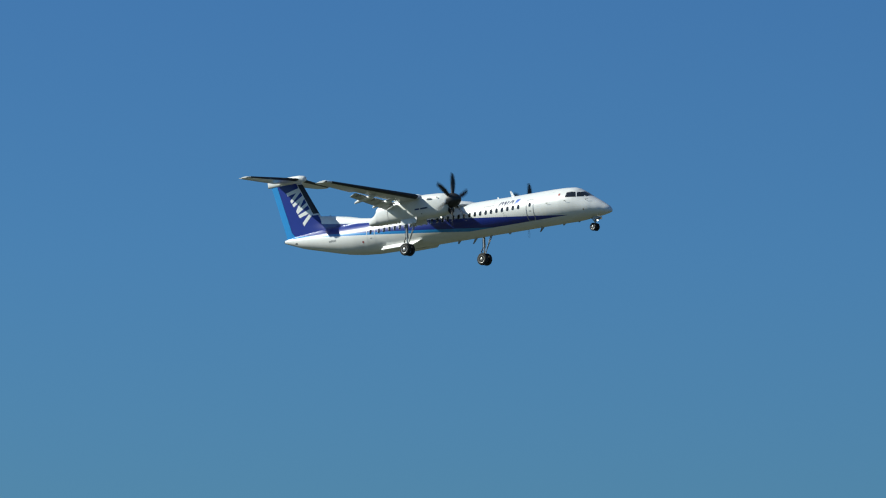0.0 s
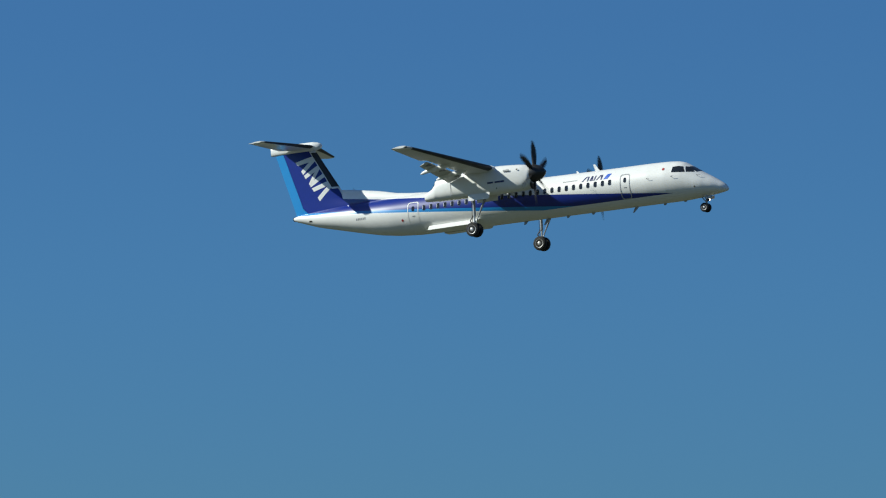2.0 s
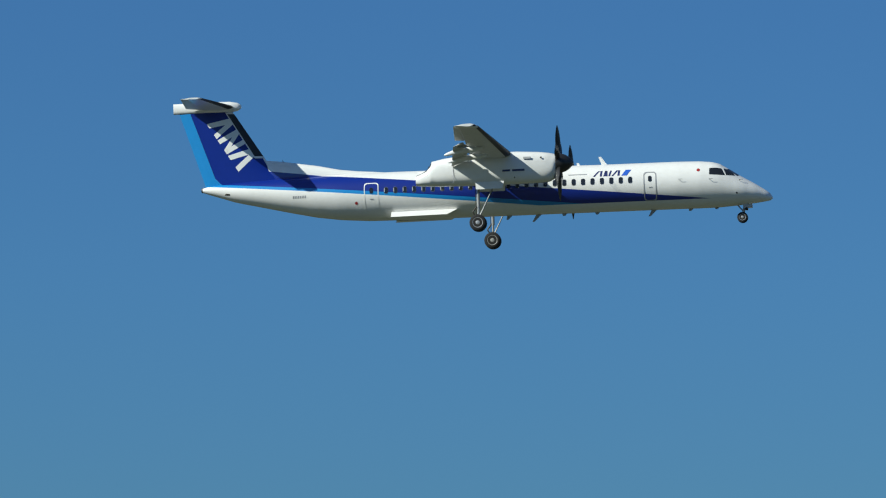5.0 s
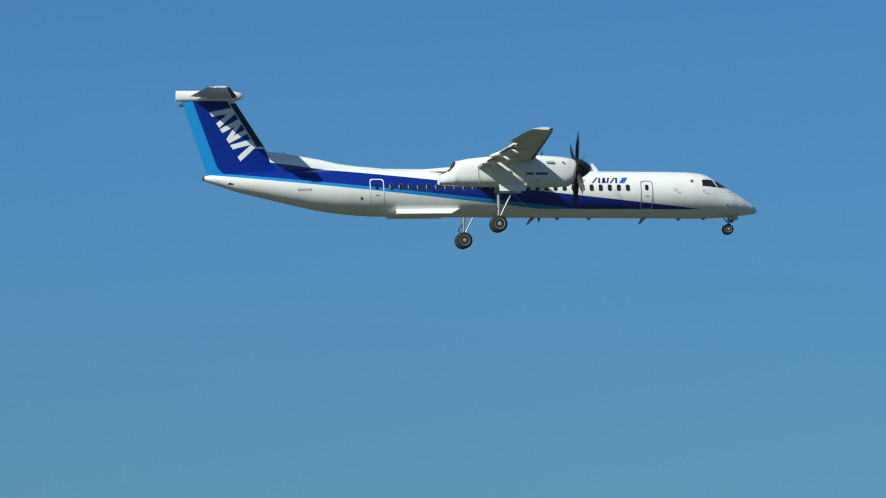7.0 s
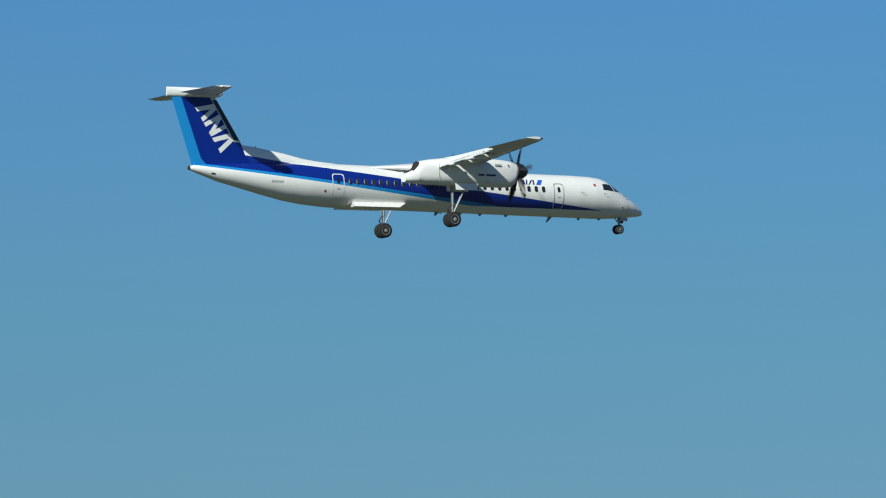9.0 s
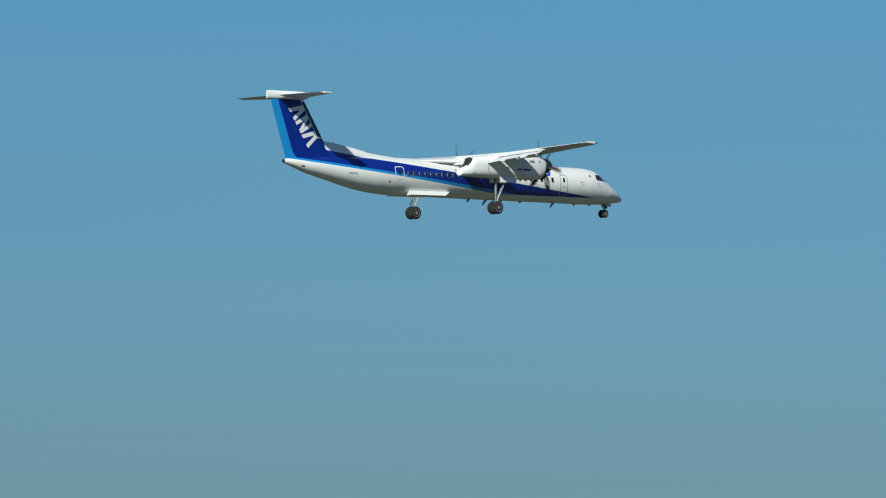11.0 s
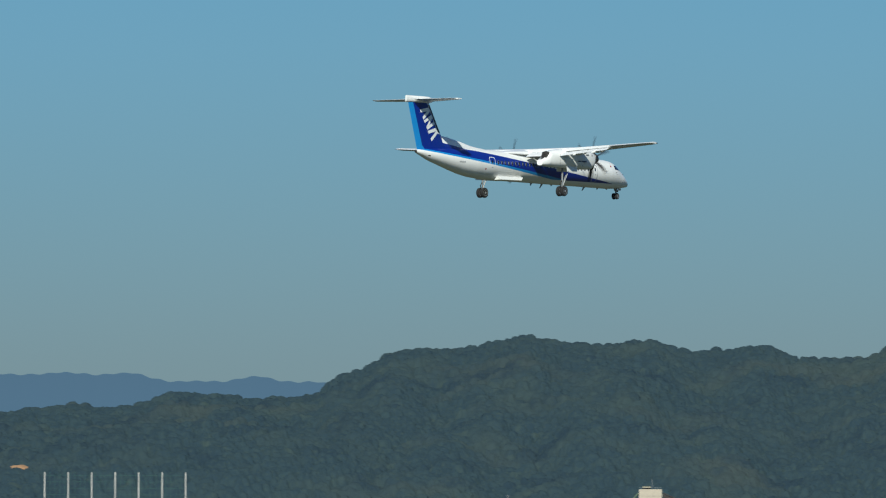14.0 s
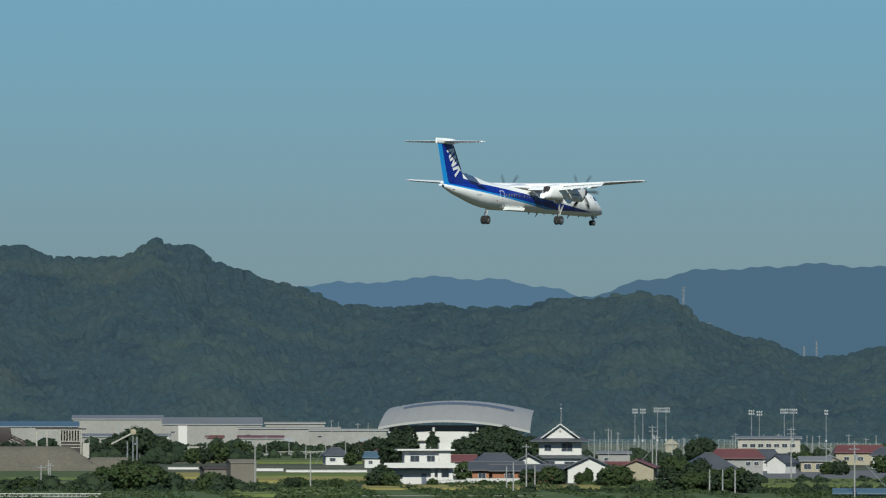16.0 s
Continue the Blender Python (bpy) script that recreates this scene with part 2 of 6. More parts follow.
def make_wheel(parent, x, y, z, r, w, out):
    tyre = part("wheel", revolve([(-w / 2, r * 0.62), (-w / 2, r * 0.85), (-w * 0.36, r * 0.97), (-w * 0.12, r), (w * 0.12, r), (w * 0.36, r * 0.97), (w / 2, r * 0.85), (w / 2, r * 0.62)], 28, "Y"),
                tyre_rubber, parent, "black rubber tyre on a metal hub", m=Matrix.Translation((x, y, z)))
    part("rim", revolve([(-w * 0.53, r * 0.2), (-w * 0.42, r * 0.35), (-w * 0.5, r * 0.56), (-w * 0.52, r * 0.62), (w * 0.52, r * 0.62), (w * 0.5, r * 0.56), (w * 0.42, r * 0.35), (w * 0.53, r * 0.2)], 24, "Y"), hub_metal, tyre)
    return tyre


def make_main_gear(plane, s):
    y = s * NAC_Y
    leg = part("main_gear_leg", rod((-15.66, y, 0.3), (-15.66, y, -1.1), 0.09), strut_metal, plane, "white and silver main landing gear leg, extended")
    part("piston", rod((-15.66, y, -1.0), (-15.70, y, -1.95), 0.06), hub_metal, leg)
    part("axle", rod((-15.70, y - 0.36, -1.95), (-15.70, y + 0.36, -1.95), 0.06), strut_metal, leg)
    part("drag_brace", add_rod(rod((-14.7, y - 0.12, 0.2), (-15.58, y, -1.55), 0.035), (-14.7, y + 0.12, 0.2), (-15.58, y, -1.5), 0.03), strut_metal, leg)
    part("torque_link", add_rod(rod((-15.72, y, -1.0), (-15.98, y, -1.35), 0.035), (-15.98, y, -1.35), (-15.74, y, -1.75), 0.035), dark_metal, leg)
    part("hydraulic_line", rod((-15.8, y - 0.06, 0.2), (-15.78, y - 0.06, -1.8), 0.015), dark_metal, leg)
    for k in (-1, 1):
        make_wheel(plane, -15.70, y + k * 0.24, -1.96, 0.455, 0.29, k)
        door = loft([[(px, yy + k * (0.2 - pz) * 0.12, pz) for px, pz in ((-15.74, 0.2), (-15.72, -0.2), (-14.26, -0.2), (-14.2, 0.2))] for yy in (y + k * 0.52, y + k * 0.55)])
        part("gear_door", door, white_paint, plane, "white main gear door, open")


def make_nose_gear(plane):
    leg = part("nose_gear_leg", rod((-1.48, 0, -0.95), (-1.62, 0, -1.45), 0.075), strut_metal, plane, "silver nose landing gear leg, extended")
    part("piston", rod((-1.6, 0, -1.4), (-1.68, 0, -1.76), 0.05), hub_metal, leg)
    part("axle", rod((-1.68, -0.24, -1.76), (-1.68, 0.24, -1.76), 0.04), strut_metal, leg)
    part("drag_brace", rod((-1.95, 0, -1.05), (-1.62, 0, -1.42), 0.035), strut_metal, leg)
    part("taxi_light", revolve([(-1.405, 0.065), (-1.38, 0.06), (-1.37, 0.02)], 16, "X", (0, 0, -1.3)), glow("lamp_glow", (1.0, 0.93, 0.75), 4), leg, "lit round taxi light")
    part("lamp_housing", revolve([(-1.52, 0.03), (-1.48, 0.07), (-1.41, 0.085), (-1.37, 0.085), (-1.385, 0.07), (-1.41, 0.068)], 16, "X", (0, 0, -1.3)), dark_metal, leg)
    part("lamp_bracket", box(-1.5, 0, -1.3, 0.12, 0.3, 0.07, 0.01), dark_metal, leg)
    for k in (-1, 1):
        make_wheel(plane, -1.68, k * 0.17, -1.76, 0.29, 0.18, k)
        part("nose_gear_door", box(-1.38, k * 0.2, -1.14, 0.5, 0.02, 0.2, 0.006), grey_paint, plane, "grey nose gear door, open")


def nacelle_at(x, tops):
    return [float(np.interp(-x, [-q[0] for q in tops], [q[i] for q in tops])) for i in (1, 2, 3)]


NAC = [(-11.40, 1.58, 0.50, 0.50), (-11.50, 1.63, 0.26, 0.56), (-11.75, 1.68, 0.13, 0.60), (-12.3, 1.75, 0.08, 0.66), (-13.5, 1.82, 0.07, 0.72), (-15.1, 1.80, 0.07, 0.72), (-16.4, 1.72, 0.08, 0.70),
       (-17.4, 1.60, 0.10, 0.64), (-18.1, 1.46, 0.12, 0.56), (-18.14, 1.28, 0.12, 0.55), (-18.4, 0.97, 0.14, 0.48), (-18.7, 0.80, 0.16, 0.42), (-18.98, 0.70, 0.19, 0.32)]


def make_nacelle(plane, s):
    y = s * NAC_Y
    rings = []
    xs = [-11.40, -11.44, -11.5, -11.6, -11.75, -12.0, -12.3, -12.9, -13.5, -14.3, -15.1, -15.8, -16.4, -17.0, -17.4, -17.8, -18.1, -18.14, -18.25, -18.4, -18.55, -18.7, -18.85, -18.98]
    for x in xs:
        t, b, w = nacelle_at(x, NAC)
        ring = []
        for i in range(32):
            a = 2 * math.pi * i / 32
            c, d = math.cos(a), math.sin(a)
            e = 0.72 if x < -11.6 else 0.9
            ring.append((x, y + w * math.copysign(abs(c) ** e, c), (t + b) / 2 + (t - b) / 2 * math.copysign(abs(d) ** e, d)))
        rings.append(ring)
    nac = part("nacelle", loft(rings), white_paint, plane, "white engine nacelle under the wing")
    ex = revolve([(-17.6, 0.14), (-18.2, 0.17), (-18.3, 0.17), (-18.3, 0.14), (-18.0, 0.12)], 20, "X", (0, y, 1.05))
    part("exhaust", ex, dark_metal, nac, "dark scorched exhaust pipe")
    lip = bmesh.new()
    pts = [(x, nacelle_at(x, NAC)[0] + 0.012) for x in (-18.10, -18.2, -18.35, -18.5, -18.7, -18.95)]
    rows = []
    for x, z in pts:
        w = nacelle_at(x, NAC)[2]
        rows.append([lip.verts.new((x - 0.015, y + w * 0.72 * k, z + 0.02 - 0.10 * abs(k))) for k in (-1, -0.5, 0, 0.5, 1)])
    for a, b in zip(rows, rows[1:]):
        for i in range(4):
            lip.faces.new((a[i], a[i + 1], b[i + 1], b[i]))
    part("exhaust_shroud", lip, dark_metal, nac)
    part("air_intake", revolve([(-11.46, 0.30), (-11.38, 0.33), (-11.36, 0.29), (-11.40, 0.26), (-11.42, 0.02)], 20, "X", (0, y, 0.42)), dark_metal, nac, "dark oval chin air intake")
    part("scoop", box(-12.9, y + s * 0.70, 1.38, 0.42, 0.05, 0.13, 0.02), grey_paint, nac)
    part("vent", revolve([(-0.01, 0.01), (-0.01, 0.05), (0.01, 0.05), (0.01, 0.01)], 12, "Y", (-12.15, y + s * 0.655, 1.38)), dark_metal, nac)
    part("vent", revolve([(-0.01, 0.01), (-0.01, 0.04), (0.01, 0.04), (0.01, 0.01)], 12, "Y", (-13.6, y + s * 0.725, 0.35)), dark_metal, nac)
    for w0, w1 in ((-14.25, -13.83), (-13.72, -13.05)):
        part("plain_mark", box((w0 + w1) / 2, y + s * 0.722, 0.74, w1 - w0, 0.014, 0.11), navy_mark, nac, "dark blue plain bar")
    part("panel_line", box(-16.9, y + s * 0.685, 0.75, 0.02, 0.01, 1.1), frame_grey, nac)
    return nac


def make_propeller(plane, s):
    hub = part("propeller", revolve([(-0.18, 0.46), (-0.12, 0.545), (0.1, 0.535), (0.35, 0.46), (0.55, 0.34), (0.7, 0.2), (0.78, 0.1), (0.81, 0.02)], 28, "X"), black_blade, plane,
               "black six-bladed propeller with a domed spinner, spinning", m=pose(-11.25, s * NAC_Y, HUB_Z))
    rings = []
    for k in range(11):
        u = k / 10
        r = 0.42 + u * 1.63
        c = 0.165 + 0.18 * math.sin(math.pi * min(1, u * 0.72 + 0.1)) - 0.2 * u ** 6
        sweep = 0.05 * math.sin(math.pi * u) - 0.10 * u * u
        tw = radians(64 - 32 * u)
        th = 0.10 * (1 - u) + 0.02
        ring = []
        for i in range(10):
            a = 2 * math.pi * i / 10
            p, q = c / 2 * math.cos(a), th / 2 * math.sin(a)
            ring.append((p * math.sin(tw) + q * math.cos(tw), sweep + p * math.cos(tw) - q * math.sin(tw), r))
        rings.append(ring)
    bm = loft(rings)
    first = part("blade", bm, black_blade, hub)
    for i in range(1, 6):
        o = new("blade", first.data)
        o.parent, o.matrix_basis = hub, pose(0, 0, 0, 60 * i)
    return hub


def make_plane():
    plane = thing("airplane", "white and blue twin-propeller airliner flying with wheels down", "airplane")
    rings = [[hull(x, 2 * math.pi * i / 64) for i in range(64)] for x in smooth_stations(0.3)]
    body = part("fuselage", loft(rings), livery_paint, plane, "white fuselage with a dark and light blue band")
    # dorsal ridge and tail fin
    rings = []
    for x, t, w in ((-20.6, 1.50, 0.10), (-21.7, 1.60, 0.30), (-22.6, 1.67, 0.36), (-23.6, 1.80, 0.38), (-24.8, 2.06, 0.38), (-25.8, 2.22, 0.33), (-26.8, 2.38, 0.24), (-27.5, 2.46, 0.13), (-27.75, 2.46, 0.05)):
        rings.append([(x, w * math.cos(a), 1.36 + (t - 1.36) * max(math.sin(a), -0.2) ** (1 if math.sin(a) < 0 else 0.7)) for a in [2 * math.pi * (i + 0.5) / 20 for i in range(20)]])
    part("dorsal_ridge", loft(rings), ridge_paint, plane, "white dorsal ridge before the fin")

    def le(z):
        return float(np.interp(z, [1.0, 1.6, 1.8, 2.1, 2.45, 2.87, 5.3], [-26.1, -26.75, -27.15, -27.4, -27.58, -27.86, -29.42]))

    def te(z):
        return float(np.interp(z, [0.9, 5.3], [-30.88, -32.33]))

    def hinge(z):
        return float(np.interp(z, [0.9, 1.2, 1.56, 5.3], [-29.6, -30.05, -30.40, -31.72]))
    zs = [1.0, 1.3, 1.6, 1.8, 2.0, 2.2, 2.45, 2.87, 3.5, 4.2, 4.9, 5.3]
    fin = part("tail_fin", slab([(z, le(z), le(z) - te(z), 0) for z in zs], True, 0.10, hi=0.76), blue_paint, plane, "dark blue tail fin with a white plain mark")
    for v in fin.data.vertices:
        f = (le(v.co.z) - v.co.x) / (le(v.co.z) - te(v.co.z))
        if f > 0.72:
            v.co.x = hinge(v.co.z)
    ring = []
    for z in (1.12, 1.3, 1.56, 2.5, 3.5, 4.5, 5.27):
        h, t = hinge(z) - 0.012, te(z)
        w = 0.5 * 0.10 * (le(z) - te(z)) * 0.55
        ring.append([(h, w, z), (h, 0, z), (h, -w, z), ((h + t) / 2, -w * 0.62, z), (t, -0.012, z), (t, 0.012, z), ((h + t) / 2, w * 0.62, z)])
    part("rudder", loft(ring), cyan_paint, plane, "light blue rudder")
    part("fin_boot", slab([(z, le(z) + 0.012, le(z) - te(z) + 0.012, 0) for z in (2.72, 3.4, 4.2, 5.1)], True, 0.10, hi=0.125, puff=1.07), boot_rubber, plane, "black rubber de-icing boot")
    part("fin_edge_strip", slab([(z, le(z) + 0.004, le(z) - te(z) + 0.004, 0) for z in (2.6, 2.87, 3.4, 4.2, 5.2)], True, 0.10, lo=0.0, hi=0.142, puff=1.035), white_paint, plane)
    part("fin_root_strip", slab([(z, le(z) + 0.004, le(z) - te(z), 0) for z in (1.85, 2.0, 2.2, 2.45, 2.7)], True, 0.10, lo=0.0, hi=0.03, puff=1.035), white_paint, plane)
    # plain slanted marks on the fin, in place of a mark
    u, v = Vector((0.528, -0.849)), Vector((0.92, 0.78))
    start = Vector((-30.8, 4.6))

    def fin_skin(x, z, off, s):
        c = le(z) - te(z)
        k = min(max((le(z) - x) / c, 0.001), 1)
        q = 5 * 0.10 * (0.2969 * math.sqrt(k) - 0.126 * k - 0.3516 * k * k + 0.2843 * k ** 3 - 0.1015 * k ** 4) * c
        return Vector((x, s * (q + off), z))

    def uv(p, q):
        w = start + u * p + v * q
        return (w.x, w.y)
    shapes = [[(0.0, 0), (0.28, 0), (0.95, 1), (0.62, 1)], [(0.72, 0), (1.0, 0), (1.0, 1), (0.74, 1)], [(1.08, 0), (1.34, 0), (1.60, 1), (1.34, 1)], [(1.38, 1), (1.62, 1), (2.0, 0), (1.74, 0)],
              [(1.76, 0), (2.02, 0), (2.28, 1), (2.02, 1)], [(2.12, 0), (2.40, 0), (2.95, 1), (2.64, 1)], [(2.88, 0), (3.18, 0), (3.14, 1), (2.86, 1)]]
    for s in (-1, 1):
        for sh in shapes:
            part("fin_mark", decal([uv(*q) for q in sh], s, 0.006, 0.25, fin_skin), white_paint, fin, "plain white bar", smooth=False)
    # tailplane and its fairing
    rings = []
    for x, r, hh in ((-28.88, 0.05, 0.05), (-28.95, 0.13, 0.14), (-29.1, 0.2, 0.22), (-29.5, 0.27, 0.30), (-30.2, 0.28, 0.31), (-31.2, 0.22, 0.30), (-32.62, 0.07, 0.29)):
        rings.append([(x, r * math.copysign(abs(math.cos(a)) ** 0.8, math.cos(a)), 5.50 + hh * math.copysign(abs(math.sin(a)) ** 0.8, math.sin(a))) for a in [2 * math.pi * i / 24 for i in range(24)]])
    part("tail_bullet", loft(rings), white_paint, plane, "white fairing on top of the fin")
    for s in (-1, 1):
        tp = part("tailplane", slab([(s * 0.1, -29.25, 2.65, 5.46), (s * 4.5, -30.52, 1.15, 5.46), (s * 4.64, -30.66, 0.85, 5.46)], thick=0.11, hi=0.66), white_paint, plane, "white tailplane with black leading edge")
        part("elevator", slab([(s * 0.3, -29.30, 2.60, 5.46), (s * 4.48, -30.52, 1.15, 5.46)], thick=0.10, lo=0.675), wing_paint, plane, "pale grey elevator")
        part("tail_boot", slab([(s * 0.4, -29.30, 2.55, 5.46), (s * 4.4, -30.47, 1.17, 5.46)], thick=0.115, hi=0.10, puff=1.05), boot_rubber, plane, "black rubber de-icing boot")
        part("static_wick", rod((-31.5, s * 4.3, 5.46), (-31.75, s * 4.3, 5.5), 0.008), dark_metal, plane)
    # wing
    mid = part("wing_centre", slab([(-4.9, -13.70, 3.05, 1.62), (0, -13.70, 3.05, 1.58), (4.9, -13.70, 3.05, 1.62)], thick=0.17, camber=0.02, hi=0.74), wing_paint, plane, "pale grey wing centre section")
    part("wing_fairing", loft([[(x, w * math.cos(a), 1.35 + hh * max(math.sin(a), -0.3)) for a in [2 * math.pi * i / 24 for i in range(24)]] for x, w, hh in ((-12.6, 0.5, 0.08), (-13.2, 1.0, 0.3), (-14.2, 1.25, 0.5), (-16.2, 1.25, 0.42), (-17.6, 1.1, 0.28), (-19.4, 0.6, 0.12))]), white_paint, plane)
    for s in (-1, 1):
        sec = [(s * 4.9, -13.72, 3.00, 1.62), (s * 9.4, -14.22, 2.15, 1.86), (s * 13.9, -14.74, 1.30, 2.10), (s * 14.12, -14.85, 1.10, 2.115), (s * 14.21, -15.05, 0.70, 2.12)]
        part("outer_wing", slab(sec, thick=0.155, camber=0.02, hi=0.74), wing_paint, plane, "pale grey outer wing with black leading edge")
        part("wing_tip", slab([(s * 13.86, -14.73, 1.32, 2.098), (s * 14.14, -14.84, 1.14, 2.116), (s * 14.23, -15.03, 0.74, 2.122)], thick=0.17, camber=0.02, hi=1.0), white_paint, plane, "white wing tip")
        part("wing_boot", slab([(s * 5.3, -13.74, 2.95, 1.641), (s * 13.7, -14.69, 1.36, 2.089)], thick=0.16, camber=0.02, hi=0.10, puff=1.06), boot_rubber, plane, "black rubber de-icing boot")
        part("aileron", slab([(s * 9.9, -14.28, 2.06, 1.887), (s * 13.8, -14.73, 1.32, 2.095)], thick=0.13, camber=0.02, lo=0.752), wing_paint, plane, "pale grey aileron")
        # flaps, lowered
        for a, b, xa, xb, za, zb, ca, cb in ((1.40, 3.75, -16.04, -16.04, 1.51, 1.53, 1.05, 1.05), (5.12, 9.8, -16.03, -15.88, 1.495, 1.83, 1.03, 0.60)):
            rings = []
            for y, x, z, c in ((a, xa, za, ca), (b, xb, zb, cb)):
                t = radians(21)
                rings.append([(x + px * math.cos(t) + pz * math.sin(t), s * y, z - 0.05 + px * math.sin(t) + pz * math.cos(t)) for px, pz in foil(c, 0.13, 10, 0.03)])
            part("flap", loft(rings), wing_paint, plane, "pale grey flap, lowered")
        for y, z in ((6.6, 1.55), (8.6, 1.70)):
            k = (y - 5) / 9.2
            x0 = -13.75 - 1.1 * k
            rings = [[(x, s * y + w * math.cos(q), z - 0.18 + dz + hh * math.sin(q)) for q in [2 * math.pi * i / 14 for i in range(14)]]
                     for x, w, hh, dz in ((-14.9, 0.03, 0.04, 0.1), (-15.3, 0.09, 0.13, 0.03), (-15.9, 0.11, 0.16, -0.02), (-16.5, 0.10, 0.14, -0.10), (-16.9, 0.07, 0.09, -0.2), (-17.05, 0.02, 0.03, -0.24))]
            part("flap_fairing", loft(rings), white_paint, plane, "white flap track fairing")
        for y in (2.2, 3.2, 5.6, 7.6, 9.4):
            part("flap_bracket", box(-16.1 + 0.02 * (y - 5), s * y, 1.36 + 0.065 * max(0, y - 5), 0.55, 0.05, 0.16, 0.01), strut_metal, plane)
        part("navigation_light", revolve([(-0.02, 0.01), (0, 0.05), (0.12, 0.05), (0.17, 0.01)], 12, "X", (-14.98, s * 14.17, 2.118)), pane_glass, plane)
        make_nacelle(plane, s)
        make_main_gear(plane, s)
        # side fairing under the cabin
        bm = bmesh.new()
        v1 = [bm.verts.new((x, s * yy, z)) for x, yy, z in ((-20.7, 1.17, -0.78), (-17.1, 1.17, -0.75), (-17.65, 1.42, -1.05), (-20.72, 1.42, -1.08))]
        v2 = [bm.verts.new((x, s * yy, z)) for x, yy, z in ((-20.6, 0.85, -0.74), (-17.2, 0.85, -0.74), (-17.7, 0.55, -1.07), (-20.6, 0.55, -1.10))]
        bm.faces.new(v1), bm.faces.new(v2[::-1])
        for i in range(4):
            bm.faces.new((v1[i], v1[(i + 1) % 4], v2[(i + 1) % 4], v2[i]))
        part("side_fairing", bm, white_paint, plane, "white angular fairing along the belly")
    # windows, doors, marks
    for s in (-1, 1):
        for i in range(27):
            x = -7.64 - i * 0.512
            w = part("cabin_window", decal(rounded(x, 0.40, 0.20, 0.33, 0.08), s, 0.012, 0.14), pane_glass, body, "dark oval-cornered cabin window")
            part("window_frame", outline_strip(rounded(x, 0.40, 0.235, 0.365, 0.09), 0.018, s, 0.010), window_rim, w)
            # rear windows: a pale slit stands in for the sun's glint on the rim
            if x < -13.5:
                part("window_glint", decal(rounded(x - 0.085, 0.41, 0.04, 0.2, 0.015), s, 0.015, 0.14), grey_paint, w, "thin pale slit painted as a sun glint at the window's rear edge")
        for x, z, ww, hh in ((-6.57, 0.03, 0.70, 1.56), (-21.76, 0.09, 0.80, 1.52)):
            d = part("cabin_door", outline_strip(rounded(x, z, ww, hh, 0.16), 0.05, s, 0.012), frame_grey if x > -10 else white_paint, body, "closed cabin door, seen by its outline")
            part("door_window", decal(rounded(x, 0.42, 0.19, 0.32, 0.08), s, 0.013, 0.14), pane_glass, d)
            part("door_handle", decal(rounded(x + 0.02, -0.05, 0.2, 0.05, 0.02), s, 0.013, 0.1), frame_grey, d)
        part("cockpit_side_window", decal([(-3.34, 0.90), (-3.36, 0.54), (-2.80, 0.50), (-2.50, 0.48), (-2.70, 0.87), (-3.0, 0.92)], s, 0.010, 0.1), pane_glass, body, "dark cockpit side window")
        part("windscreen", decal([(-2.43, 0.48), (-1.97, 0.46), (-2.20, 0.72), (-2.40, 0.84), (-2.58, 0.88)], s, 0.010, 0.08), pane_glass, body, "dark cockpit windscreen pane")
        bm = bmesh.new()
        grid = []
        for i in range(5):
            y = 0.035 + 0.56 * i / 4
            row = []
            for k in range(6):
                x = (-1.76 - 0.3 * y * y) * (1 - k / 5) + (-2.30 - 0.35 * y * y) * k / 5
                c, h, w = body_at(x)
                row.append(bm.verts.new((x, s * y, c + h * math.sqrt(1 - (y / w) ** 2) + 0.012)))
            grid.append(row)
        for a, b in zip(grid, grid[1:]):
            for k in range(5):
                bm.faces.new((a[k], a[k + 1], b[k + 1], b[k]))
        part("windscreen", bm, pane_glass, body, "dark front windscreen pane")
        part("windscreen_post", decal([(-2.49, 0.49), (-2.44, 0.48), (-2.60, 0.885), (-2.66, 0.875)], s, 0.012, 0.1), white_paint, body)
        # plain marks
        for x0, w, lean in ((-9.66, 0.10, 0.85), (-9.29, 0.11, 0.12), (-9.10, 0.10, 0.3), (-8.98, 0.12, -0.05), (-8.83, 0.10, 0.3), (-8.66, 0.10, 0.85), (-8.33, 0.11, 0.12)):
            part("plain_mark", decal([(x0, 0.66), (x0 + w, 0.66), (x0 + w + lean * 0.33, 0.98), (x0 + lean * 0.33, 0.98)], s, 0.009), navy_mark, body, "plain dark blue bar", smooth=False)
        part("plain_mark", decal([(-8.12, 0.66), (-7.82, 0.66), (-7.58, 0.99), (-7.88, 0.99)], s, 0.009), pale_blue_mark, body, "plain blue slanted bar", smooth=False)
        part("plain_mark", decal([(-11.0, 0.80), (-10.0, 0.80), (-10.0, 0.84), (-11.0, 0.84)], s, 0.009), frame_grey, body, smooth=False)
        for i in range(6):
            part("plain_mark", decal([(-26.1 + i * 0.13, 0.20), (-26.02 + i * 0.13, 0.20), (-26.0 + i * 0.13, 0.33), (-26.08 + i * 0.13, 0.33)], s, 0.009), frame_grey, body, smooth=False)
        part("round_mark", decal([(-3.94 + 0.09 * math.cos(q), 0.81 + 0.09 * math.sin(q)) for q in [2 * math.pi * i / 14 for i in range(14)]], s, 0.009), red_paint, body, "small red round mark")
        part("service_port", decal([(-22.6 + 0.08 * math.cos(q), -0.22 + 0.08 * math.sin(q)) for q in [2 * math.pi * i / 14 for i in range(14)]], s, 0.009), red_paint, body)
        part("service_port", decal([(-1.9 + 0.05 * math.cos(q), -0.50 + 0.05 * math.sin(q)) for q in [2 * math.pi * i / 12 for i in range(12)]], s, 0.009), dark_metal, body)
